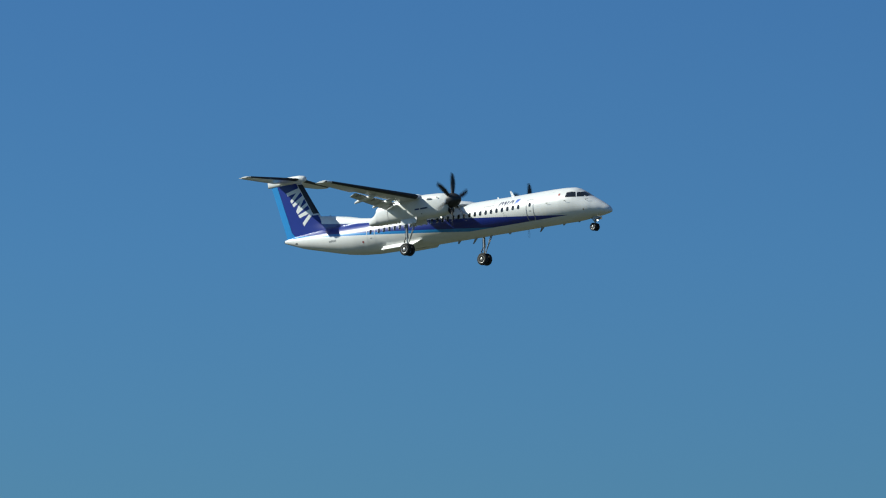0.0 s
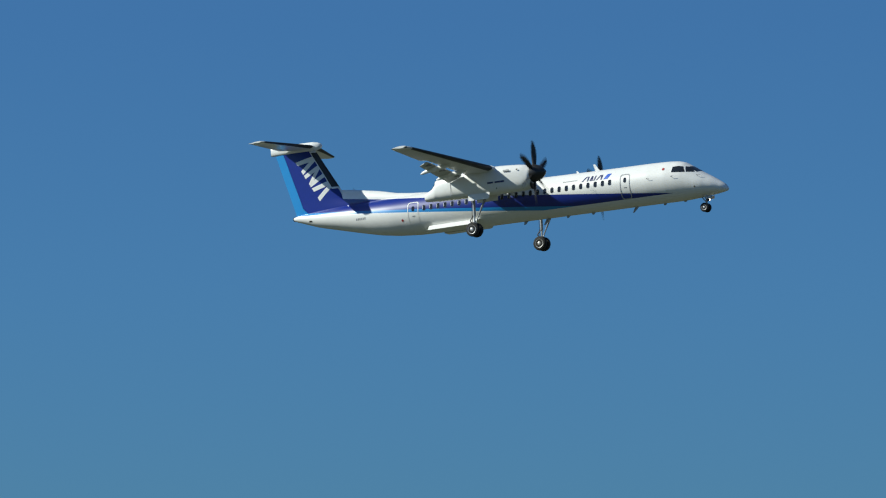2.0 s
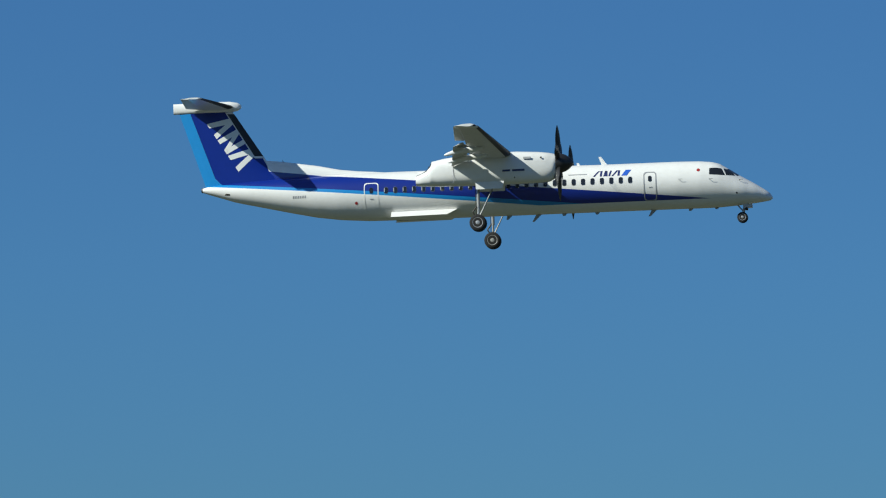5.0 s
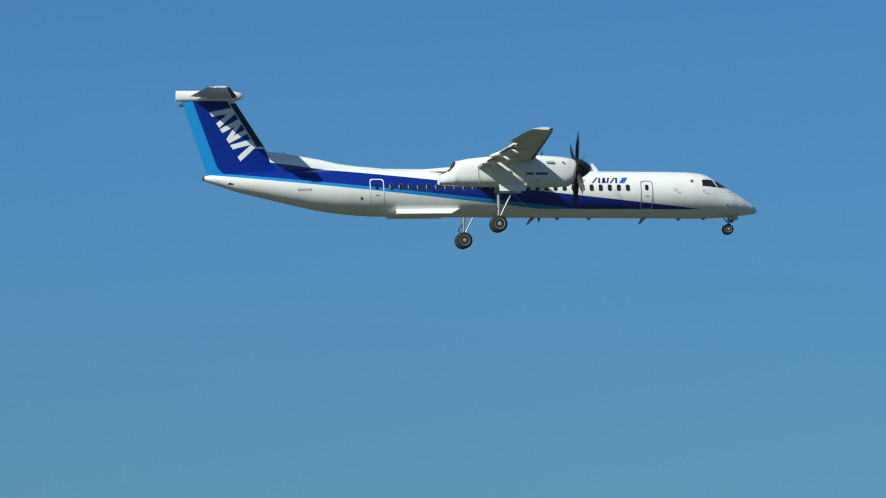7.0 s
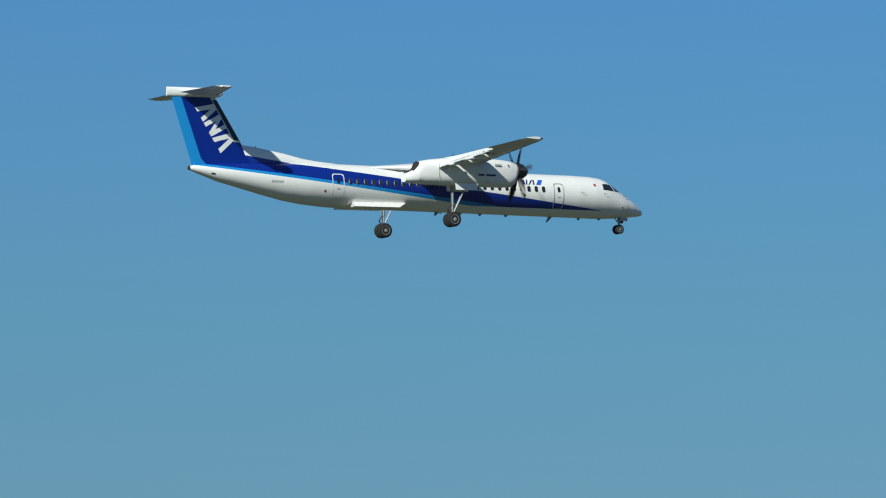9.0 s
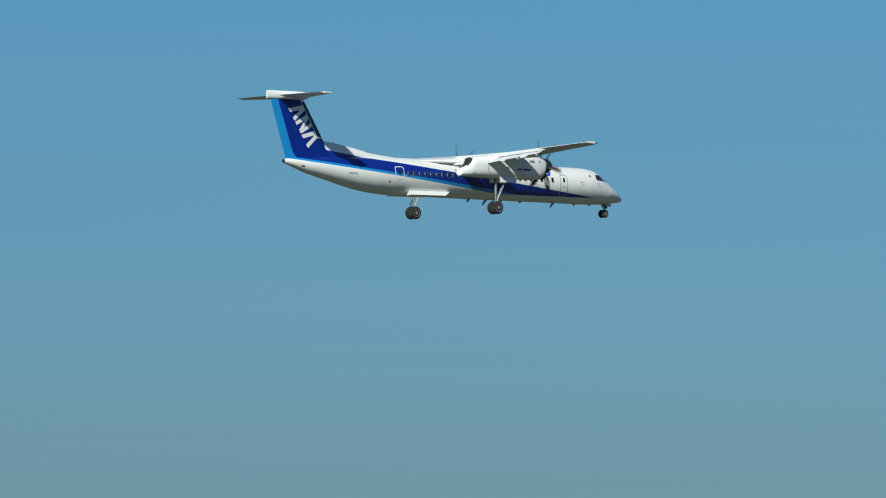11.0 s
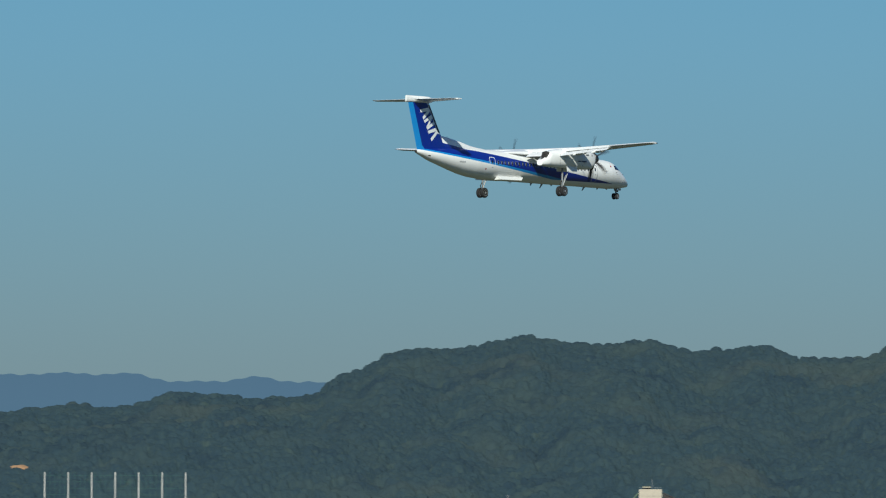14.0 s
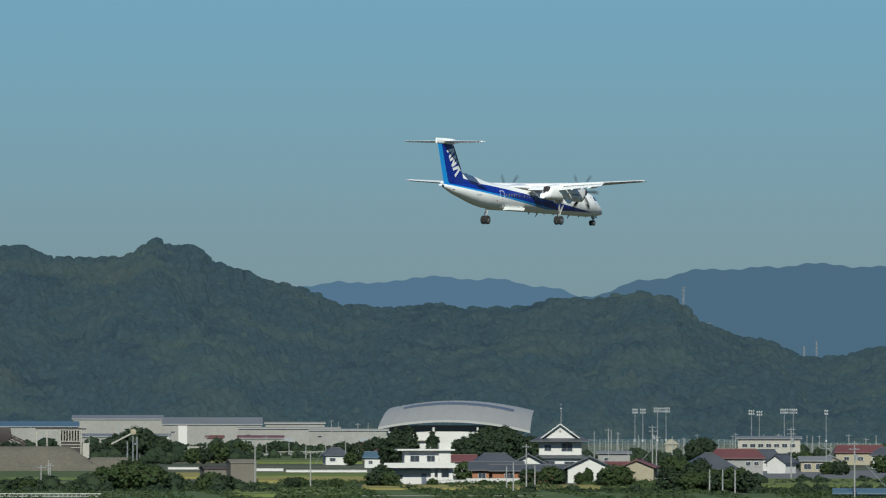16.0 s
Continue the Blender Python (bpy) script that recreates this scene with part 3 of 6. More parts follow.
        for x, z in ((-5.0, 0.32), (-3.35, 0.28), (-1.75, 0.18)):
            part("pitot_probe", add_rod(rod(side(x, z, -0.01, s), side(x, z - 0.02, 0.12, s), 0.012), side(x, z - 0.02, 0.12, s), side(x + 0.2, z - 0.02, 0.12, s), 0.010), dark_metal, body)
        part("tail_port", decal([(-29.9, 0.62), (-29.6, 0.58), (-29.6, 0.66), (-29.8, 0.70)], s, 0.008), dark_metal, body)
    part("tail_cone_cap", revolve([(-31.12, 0.14), (-31.2, 0.11), (-31.22, 0.02)], 16, "X", (0, 0, 0.96)), dark_metal, plane)
    for x, z, up, l in ((-8.95, 1.43, 0.45, 0.3), (-10.4, 1.44, 0.16, 0.2), (-26.6, 2.30, 0.16, 0.05)):
        part("top_aerial", loft([[(x, 0.015, z), (x - l, 0.015, z), (x - l, -0.015, z), (x, -0.015, z)], [(x - up * 0.7, 0.006, z + up), (x - up * 0.7 - l * 0.5, 0.006, z + up), (x - up * 0.7 - l * 0.5, -0.006, z + up), (x - up * 0.7, -0.006, z + up)]]), white_paint if z < 2 else dark_metal, plane)
    for x, dn in ((-6.3, 0.34), (-4.3, 0.14), (-9.4, 0.12), (-12.6, 0.38), (-11.2, 0.12), (-14.2, 0.2), (-2.9, 0.1)):
        part("belly_aerial", loft([[(x, 0.015, -1.12), (x - 0.3, 0.015, -1.12), (x - 0.3, -0.015, -1.12), (x, -0.015, -1.12)], [(x - dn * 1.1, 0.006, -1.14 - dn), (x - dn * 1.1 - 0.12, 0.006, -1.14 - dn), (x - dn * 1.1 - 0.12, -0.006, -1.14 - dn), (x - dn * 1.1, -0.006, -1.14 - dn)]]), strut_metal, plane)
    make_nose_gear(plane)
    return plane, [make_propeller(plane, s) for s in (-1, 1)]


airplane, props = make_plane()


# ---- the land ----
def site(k, d, z=0.0):
    """A place d metres off; k is counted in steps of 1/245 degree to the right of the arena's bearing."""
    b = radians(57.389 + k / 244.8)
    return Vector((d * math.sin(b), d * math.cos(b), z))


def facing(k, d, turn=0.0, z=0.0):
    """A pose at a site whose -y side faces the viewer, turned by some degrees."""
    p = site(k, d, z)
    return Matrix.Translation(p) @ pose(0, 0, 0, 0, 0, -(57.389 + k / 244.8) + turn)


def field_material():
    m = material("field_soil", (0.075, 0.08, 0.056), 0.95, spread=0.3, scale=0.02, bump=0.4, bump_scale=0.5, spec=0.1)
    n, l = m.node_tree.nodes, m.node_tree.links
    tc = n["Texture Coordinate"]
    v = n.new("ShaderNodeTexVoronoi")
    v.inputs["Scale"].default_value = 0.016
    l.new(tc.outputs["Object"], v.inputs["Vector"])
    mix = n.new("ShaderNodeMix")
    mix.data_type, mix.blend_type = "RGBA", "MIX"
    r = n.new("ShaderNodeValToRGB")
    r.color_ramp.interpolation = "CONSTANT"
    for p, c in ((0.0, (0.056, 0.068, 0.040)), (0.35, (0.085, 0.088, 0.055)), (0.55, (0.05, 0.06, 0.04)), (0.8, (0.11, 0.105, 0.07))):
        e = r.color_ramp.elements.new(p) if p else r.color_ramp.elements[0]
        e.color = (*c, 1)
    r.color_ramp.elements[-1].color = (0.06, 0.075, 0.04, 1)
    l.new(v.outputs["Color"], r.inputs[0])
    mix.inputs[0].default_value = 0.6
    b = n["Principled BSDF"]
    l.new(b.inputs["Base Color"].links[0].from_socket, mix.inputs[6]), l.new(r.outputs[0], mix.inputs[7]), l.new(mix.outputs[2], b.inputs["Base Color"])
    return m


bm = bmesh.new()
bmesh.ops.create_circle(bm, cap_ends=True, segments=96, radius=30000)
tagged(part("ground", bm, field_material(), smooth=False), "flat green and yellow farm fields", "ground", kind="structure")


def see_through(m, color, share):
    """Leaves let part of the light through."""
    n, l = m.node_tree.nodes, m.node_tree.links
    t, mix = n.new("ShaderNodeBsdfTranslucent"), n.new("ShaderNodeMixShader")
    mix.inputs[0].default_value = share
    l.new(color, t.inputs["Color"])
    l.new(n["Principled BSDF"].outputs[0], mix.inputs[1]), l.new(t.outputs[0], mix.inputs[2])
    l.new(mix.outputs[0], n["Material Output"].inputs["Surface"])


def foliage(name, dark, light, scale):
    m = bpy.data.materials.new(name)
    m.use_nodes = True
    n, l = m.node_tree.nodes, m.node_tree.links
    b = n["Principled BSDF"]
    b.inputs["Roughness"].default_value, b.inputs["Specular IOR Level"].default_value = 0.9, 0.15
    geo, tc = n.new("ShaderNodeNewGeometry"), n.new("ShaderNodeTexCoord")
    big, fine = n.new("ShaderNodeTexNoise"), n.new("ShaderNodeTexNoise")
    big.inputs["Scale"].default_value, fine.inputs["Scale"].default_value = scale * 0.02, scale
    fine.inputs["Detail"].default_value = 5
    for x in (big, fine):
        l.new(tc.outputs["Object"], x.inputs["Vector"])
    s = n.new("ShaderNodeMath")
    s.operation = "ADD"
    s2 = n.new("ShaderNodeMath")
    s2.operation = "MULTIPLY_ADD"
    s2.inputs[1].default_value, s2.inputs[2].default_value = 0.55, -0.15
    l.new(geo.outputs["Random Per Island"], s2.inputs[0])
    l.new(s2.outputs[0], s.inputs[0])
    a = n.new("ShaderNodeMath")
    a.operation = "MULTIPLY"
    l.new(big.outputs["Fac"], a.inputs[0]), l.new(fine.outputs["Fac"], a.inputs[1])
    a2 = n.new("ShaderNodeMath")
    a2.operation = "MULTIPLY"
    a2.inputs[1].default_value = 1.9
    l.new(a.outputs[0], a2.inputs[0])
    l.new(a2.outputs[0], s.inputs[1])
    mix = n.new("ShaderNodeMix")
    mix.data_type = "RGBA"
    mix.inputs[6].default_value, mix.inputs[7].default_value = (*dark, 1), (*light, 1)
    l.new(s.outputs[0], mix.inputs[0]), l.new(mix.outputs[2], b.inputs["Base Color"])
    k = n.new("ShaderNodeBump")
    k.inputs["Strength"].default_value, k.inputs["Distance"].default_value = 0.8, 0.9
    l.new(fine.outputs["Fac"], k.inputs["Height"]), l.new(k.outputs[0], b.inputs["Normal"])
    see_through(m, mix.outputs[2], 0.42)
    return m




def hazed_forest_material():
    """Mixed wood: stands of darker and yellower trees, broken by finer leaf masses. Blue distance haze is painted into
    the base colours.
    """
    m = bpy.data.materials.new("hazed_forest_leaf")
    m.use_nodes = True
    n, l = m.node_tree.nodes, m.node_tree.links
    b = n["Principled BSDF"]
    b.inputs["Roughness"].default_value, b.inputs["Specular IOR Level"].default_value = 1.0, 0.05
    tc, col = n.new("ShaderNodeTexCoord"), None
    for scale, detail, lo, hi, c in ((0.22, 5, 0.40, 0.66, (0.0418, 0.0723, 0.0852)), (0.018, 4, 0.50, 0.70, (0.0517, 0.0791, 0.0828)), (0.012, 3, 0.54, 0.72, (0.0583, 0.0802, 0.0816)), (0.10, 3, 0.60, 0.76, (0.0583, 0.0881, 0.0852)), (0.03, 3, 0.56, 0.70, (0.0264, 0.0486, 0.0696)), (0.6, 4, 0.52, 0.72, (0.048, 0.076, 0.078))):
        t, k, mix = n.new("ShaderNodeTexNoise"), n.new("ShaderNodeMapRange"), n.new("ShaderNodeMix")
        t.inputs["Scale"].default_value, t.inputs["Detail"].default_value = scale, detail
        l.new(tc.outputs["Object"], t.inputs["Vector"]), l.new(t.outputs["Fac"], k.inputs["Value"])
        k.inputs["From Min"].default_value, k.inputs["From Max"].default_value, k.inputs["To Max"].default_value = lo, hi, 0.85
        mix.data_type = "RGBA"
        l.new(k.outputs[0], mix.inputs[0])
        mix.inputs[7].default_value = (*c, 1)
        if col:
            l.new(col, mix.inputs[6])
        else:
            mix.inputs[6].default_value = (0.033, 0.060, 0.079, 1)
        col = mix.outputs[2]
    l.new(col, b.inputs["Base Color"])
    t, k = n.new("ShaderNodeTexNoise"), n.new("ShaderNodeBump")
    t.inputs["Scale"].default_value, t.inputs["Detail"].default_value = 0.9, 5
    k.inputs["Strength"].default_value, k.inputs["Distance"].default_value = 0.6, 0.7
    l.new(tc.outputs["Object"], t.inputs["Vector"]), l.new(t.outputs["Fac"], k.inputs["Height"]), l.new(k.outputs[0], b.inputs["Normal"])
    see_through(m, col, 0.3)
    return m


hazed_forest_leaf = hazed_forest_material()
tree_leaf = foliage("tree_leaf", (0.026, 0.045, 0.030), (0.056, 0.083, 0.044), 2.0)
shrub_leaf = foliage("shrub_leaf", (0.036, 0.062, 0.027), (0.082, 0.118, 0.048), 2.0)

# tops and saddles of the wooded ridge: bearing and elevation from the eye, in degrees
TOPS = [(43.0, 0.4), (45.5, 0.42), (46.9, 0.48), (47.3, 0.60), (48.3, 0.71), (49.35, 0.775), (49.75, 0.775), (50.08, 0.88), (50.35, 0.86), (50.7, 0.83), (51.02, 0.85), (51.3, 1.01), (51.7, 1.185), (52.62, 1.275), (53.0, 1.235), (53.46, 1.265), (53.83, 1.18), (54.3, 1.225),
        (54.65, 1.13), (55.05, 1.14), (55.3, 1.245), (55.57, 1.225), (55.72, 1.11), (56.2, 0.95), (56.8, 0.775), (57.3, 0.795), (57.75, 0.775), (58.27, 0.84), (58.82, 0.885), (59.0, 0.855), (59.29, 0.64), (59.7, 0.54), (60.03, 0.41), (60.6, 0.49), (62, 0.7), (64.5, 0.6)]
RIDGE = 4430.0


def crest(b, tops):
    """A smooth line over the tops, in degrees of elevation, that sags a little between them."""
    b = np.asarray(b, float)
    c, h = np.array([t[0] for t in tops]), np.array([t[1] for t in tops])
    i = np.clip(np.searchsorted(c, b) - 1, 0, len(c) - 2)
    u = np.clip((b - c[i]) / (c[i + 1] - c[i]), 0, 1)
    w = u * u * (3 - 2 * u)
    return h[i] * (1 - w) + h[i + 1] * w - 0.022 * np.sin(math.pi * u) ** 2 * np.minimum(1, (c[i + 1] - c[i]) * 1.5)


def hill_height(r, b):
    top = 14 + np.tan(np.radians(crest(b, TOPS))) * RIDGE
    u = np.clip((r - 3860) / (RIDGE - 3860), 0, 1)
    spur = 0.12 * np.sin(b * 3.1 + r * 0.006) + 0.08 * np.sin(b * 6.7 - r * 0.01 + 1.0) + 0.05 * np.sin(b * 12 + r * 0.02)
    main = top * (u ** 0.85) * (1 + spur * (1 - u) * 1.5)
    back = np.clip((r - RIDGE) / 350, 0, 1)
    main = main * (1 - back ** 2)
    near = 62 * np.exp(-0.5 * ((b - 50.2) / 1.7) ** 2 - 0.5 * ((r - 4090) / 120) ** 2) + 30 * np.exp(-0.5 * ((b - 55.5) / 1.2) ** 2 - 0.5 * ((r - 4060) / 90) ** 2)
    return np.maximum(main, near * np.clip((r - 3850) / 100, 0, 1))


def polar(r, b, z):
    return np.stack([r * np.sin(np.radians(b)), r * np.cos(np.radians(b)), z], -1)


def mesh_from(name, verts, faces, mat, smooth=True):
    me = bpy.data.meshes.new(name)
    me.vertices.add(len(verts)), me.vertices.foreach_set("co", np.asarray(verts, np.float32).ravel())
    k = faces.shape[1]
    me.loops.add(faces.size), me.loops.foreach_set("vertex_index", faces.ravel().astype(np.int32))
    me.polygons.add(len(faces)), me.polygons.foreach_set("loop_start", (np.arange(len(faces)) * k).astype(np.int32))
    me.update(calc_edges=True)
    me.materials.append(mat)
    if smooth:
        me.shade_smooth()
    return new(name, me)


def polar_grid(name, rs, bs, height, mat):
    R, B = np.meshgrid(rs, bs, indexing="ij")
    v = polar(R, B, height(R, B)).reshape(-1, 3)
    i, j = np.meshgrid(np.arange(len(rs) - 1), np.arange(len(bs) - 1), indexing="ij")
    a = (i * len(bs) + j).ravel()
    return mesh_from(name, v, np.stack([a, a + len(bs), a + len(bs) + 1, a + 1], -1), mat)


tagged(polar_grid("hill", np.linspace(3840, 4790, 120), np.linspace(44.5, 63.5, 500), lambda r, b: hill_height(r, b) - 3.2, hazed_forest_leaf), "wooded green hill ridge", "hill", kind="structure")


def ico(sub):
    bm = bmesh.new()
    bmesh.ops.create_icosphere(bm, subdivisions=sub, radius=1)
    v = np.array([x.co[:] for x in bm.verts])
    f = np.array([[q.index for q in x.verts] for x in bm.faces])
    bm.free()
    return v, f


def crowns(name, centres, radii, mat, sub=2, seed=3, squash=0.85, rough=0.28):
    """Many uneven leafy clumps in one mesh."""
    rng = np.random.default_rng(seed)
    v, f = ico(sub)
    n = len(centres)
    shape = []
    for q in range(12):
        d = np.ones(len(v))
        for _ in range(9):
            w = rng.normal(size=3)
            w /= np.linalg.norm(w)
            d += rough * rng.uniform(0.3, 1) * np.clip(v @ w - 0.55, 0, 1) * 2.2 * rng.choice([-0.6, 1])
        shape.append(v * d[:, None])
    shape = np.array(shape)
    pick = rng.integers(0, 12, n)
    a = rng.uniform(0, 6.283, n)
    p = shape[pick]
    c, s = np.cos(a)[:, None], np.sin(a)[:, None]
    p = np.stack([p[..., 0] * c - p[..., 1] * s, p[..., 0] * s + p[..., 1] * c, p[..., 2] * squash], -1)
    p = p * radii[:, None, None] + centres[:, None, :]
    faces = (f[None] + (np.arange(n) * len(v))[:, None, None]).reshape(-1, 3)
    return mesh_from(name, p.reshape(-1, 3), faces, mat)


def soften(ob, nor):
    """Leaf masses scatter light: shade a clump by the mean direction of its leaves."""
    nor = nor / np.linalg.norm(nor, axis=1)[:, None]
    ob.data.normals_split_custom_set_from_vertices(nor)


def points_of(ob):
    co = np.empty(len(ob.data.vertices) * 3, np.float32)
    ob.data.vertices.foreach_get("co", co)
    return co.reshape(-1, 3)


def leaf_cloud(name, at, nor, size, mat, seed, spread=0.55, keep=0.6, fold=0.2):
    """Many small folded leaf sprays in one mesh; each lies roughly across its outward direction."""
    rng = np.random.default_rng(seed)
    nor = nor / np.maximum(np.linalg.norm(nor, axis=1), 1e-6)[:, None]
    own = nor + rng.normal(size=nor.shape) * spread
    own /= np.linalg.norm(own, axis=1)[:, None]
    t = np.cross(own, rng.normal(size=nor.shape))
    t /= np.linalg.norm(t, axis=1)[:, None]
    b = np.cross(own, t)
    k = np.asarray(size)[:, None]
    lift = own * k * fold
    v = np.stack([at - t * k, at - b * k * 0.6 + lift, at + t * k, at + b * k * 0.6 + lift], 1).reshape(-1, 3)
    ob = mesh_from(name, v, np.arange(len(v)).reshape(-1, 4), mat)
    soften(ob, np.repeat(nor * keep + own * (1 - keep), 4, 0))
    return ob


def forest():
    """A closed canopy of many domed crowns over the slope, with leaf sprays standing out of it."""
    rng = np.random.default_rng(11)
    bs, rs = np.linspace(46.4, 61.6, 1500), np.arange(3848, RIDGE + 46, 1.25)
    R, B = np.meshgrid(rs, bs, indexing="ij")
    ground = hill_height(R, B)
    top = ground - 2.6
    width = radians(bs[1] - bs[0]) * 4200
    n = 30000
    tb, tr = rng.uniform(46.5, 61.5, n), rng.uniform(3852, RIDGE + 38, n)
    stand = np.sin(tb * 11 + np.sin(tr * 0.02) * 2) * np.sin(tr * 0.035 + tb * 5)
    size = rng.uniform(2.0, 4.4, n) * (1 + 0.22 * stand)
    peak = hill_height(tr, tb) + rng.normal(0.1, 0.95, n) + 0.35 * (size - 3)
    turn = rng.uniform(0, 6.283, (n, 2))
    for x, y, s, p, a in zip(tb, tr, size, peak, turn):
        i, j = int((y - rs[0]) / 1.25), int((x - bs[0]) / (bs[1] - bs[0]))
        di, dj = int(s / 1.25) + 1, int(s / width) + 1
        i0, i1, j0, j1 = max(i - di, 0), min(i + di + 1, len(rs)), max(j - dj, 0), min(j + dj + 1, len(bs))
        dx, dy = ((bs[j0:j1] - x) * (width / (bs[1] - bs[0])))[None], (rs[i0:i1] - y)[:, None]
        q = np.arctan2(dy, dx)
        rho = (dx * dx + dy * dy) / (s * (1 + 0.13 * np.sin(3 * q + a[0]) + 0.09 * np.sin(5 * q + a[1]))) ** 2
        cap = np.where(rho < 1, p - s * 0.95 * (1 - np.sqrt(np.clip(1 - rho, 0, 1))), -99)
        view = top[i0:i1, j0:j1]
        np.maximum(view, cap, out=view)
    top += rng.normal(0, 0.13, top.shape)
    v = polar(R, B, top)
    gr = np.gradient(top, axis=0) / 1.25
    gb = np.gradient(top, axis=1) / width
    sb, cb = np.sin(np.radians(B)), np.cos(np.radians(B))
    nor = np.stack([-gr * sb - gb * cb, -gr * cb + gb * sb, np.ones_like(gr)], -1)
    nor /= np.linalg.norm(nor, axis=-1)[..., None]
    slope = np.stack([-0.45 * sb, -0.45 * cb, 0.8 + 0 * sb], -1)
    soft = nor * 0.55 + slope * 0.55
    i, j = np.meshgrid(np.arange(len(rs) - 1), np.arange(len(bs) - 1), indexing="ij")
    a = (i * len(bs) + j).ravel()
    ob = mesh_from("hill_forest", v.reshape(-1, 3), np.stack([a, a + len(bs), a + len(bs) + 1, a + 1], -1)[:, ::-1].copy(), hazed_forest_leaf)
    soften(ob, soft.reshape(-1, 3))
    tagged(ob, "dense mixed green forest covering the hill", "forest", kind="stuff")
    m = 150000
    i, j = rng.integers(0, len(rs), m), rng.integers(0, len(bs), m)
    high = top[i, j] > ground[i, j] - 2.0
    i, j = i[high], j[high]
    at = v[i, j] + rng.normal(size=(len(i), 3)) * 0.08
    out = soft[i, j] + 0.5 * slope[i, j] * np.array((1, 1, 0.1))
    lv = leaf_cloud("hill_leaves", at, out, rng.uniform(0.25, 0.55, len(i)), hazed_forest_leaf, 4, 0.25, 0.75, 0.08)
    return tagged(lv, "leafy outer twigs of the hill forest", "foliage", kind="stuff")


forest()


def haze_glow_material(name, color, strength):
    """Far ranges: an even blue emission stands in for many kilometres of hazy air."""
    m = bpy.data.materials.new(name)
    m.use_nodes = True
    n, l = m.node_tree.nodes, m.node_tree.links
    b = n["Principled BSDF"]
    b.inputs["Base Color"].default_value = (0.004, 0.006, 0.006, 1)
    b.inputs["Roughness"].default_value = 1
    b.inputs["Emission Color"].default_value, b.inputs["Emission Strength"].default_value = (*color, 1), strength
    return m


def far_range(name, tops, r0, mat, label, rough):
    bs = np.linspace(tops[0][0] - 1, tops[-1][0] + 1, 900)
    rng = np.random.default_rng(int(r0))
    wob = sum(rng.normal() * rough * np.sin(bs * f + rng.uniform(0, 6)) for f in (5, 9, 14, 23, 34, 47))
    el = crest(bs, tops) + wob
    z = 14 + np.tan(np.radians(el)) * r0
    rows = [polar(r0 - 90, bs, z * 0), polar(r0 - 40, bs, z * 0.6), polar(r0, bs, z), polar(r0 + 60, bs, z * 0.5), polar(r0 + 90, bs, z * 0)]
    v = np.concatenate(rows)
    k = len(bs)
    i, j = np.meshgrid(np.arange(4), np.arange(k - 1), indexing="ij")
    a = (i * k + j).ravel()
    return tagged(mesh_from(name, v, np.stack([a, a + k, a + k + 1, a + 1], -1), mat), label, "mountains", kind="structure")


# haze is put into these glow colours; the ranges are no light source
range_far = haze_glow_material("range_far", (0.056, 0.138, 0.225), 0.87)
range_mid = haze_glow_material("range_mid", (0.043, 0.110, 0.178), 0.87)
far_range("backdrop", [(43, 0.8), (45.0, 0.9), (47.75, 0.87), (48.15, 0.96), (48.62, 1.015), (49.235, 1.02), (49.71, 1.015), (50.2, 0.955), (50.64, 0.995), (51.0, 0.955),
                        (52.5, 0.7), (56.3, 0.93), (56.64, 0.965), (57.32, 1.005), (57.75, 0.99), (58.15, 0.93), (58.6, 0.80), (62, 0.8)], 4900, range_far, "far mountain range with a blue glow painted on as haze", 0.0035)
far_range("backdrop", [(44.8, 0.85), (45.75, 1.03), (45.966, 1.16), (46.2, 1.01), (46.42, 0.985), (46.53, 1.04), (46.68, 1.02), (46.85, 0.95), (47.4, 0.86), (48.4, 0.5)], 4840, range_mid, "hill with a transmitter mast and a blue-grey glow painted on as haze", 0.003)
far_range("backdrop", [(57.9, 0.45), (58.42, 0.86), (58.8, 0.98), (59.25, 1.055), (59.7, 1.075), (60.07, 1.105), (60.6, 1.075), (61.5, 0.95)], 4850, range_mid, "mountain range with a dark blue glow painted on as haze", 0.0035)

# ---- town materials ----
plaster = material("plaster", (0.44, 0.43, 0.41), 0.8, spread=0.1, scale=0.6, spec=0.2)
beige_wall = material("beige_wall", (0.25, 0.22, 0.16), 0.8, spread=0.12, scale=0.6, spec=0.2)
grey_wall = material("grey_wall", (0.2, 0.195, 0.19), 0.8, spread=0.14, scale=0.6, spec=0.2)
factory_wall = material("factory_wall", (0.205, 0.20, 0.185), 0.7, spread=0.16, scale=0.2, spec=0.2)
concrete = material("concrete", (0.28, 0.265, 0.235), 0.85, spread=0.15, scale=0.5, spec=0.2)
tile_roof = material("tile_roof", (0.05, 0.055, 0.065), 0.55, spread=0.25, scale=1.5, bump=0.4, bump_scale=4)
red_roof = material("red_roof", (0.10, 0.036, 0.036), 0.6, spread=0.2, scale=0.8)
blue_roof = material("blue_roof", (0.05, 0.09, 0.125), 0.5, spread=0.15, scale=0.4)
grey_roof = material("grey_roof", (0.125, 0.13, 0.135), 0.55, spread=0.15, scale=0.4)
arena_roof_metal = material("arena_roof_metal", (0.25, 0.247, 0.24), 0.5, 0.1, spread=0.08, scale=0.15)
arena_dark = material("arena_dark", (0.07, 0.085, 0.11), 0.4, spread=0.1, scale=0.3)
pole_concrete = material("pole_concrete", (0.23, 0.23, 0.225), 0.8, spread=0.12)
steel_grey = material("steel_grey", (0.21, 0.22, 0.23), 0.5, 0.3, spread=0.12)
cream_sheet = material("cream_sheet", (0.40, 0.35, 0.28), 0.7, spread=0.14, scale=0.5, spec=0.2)
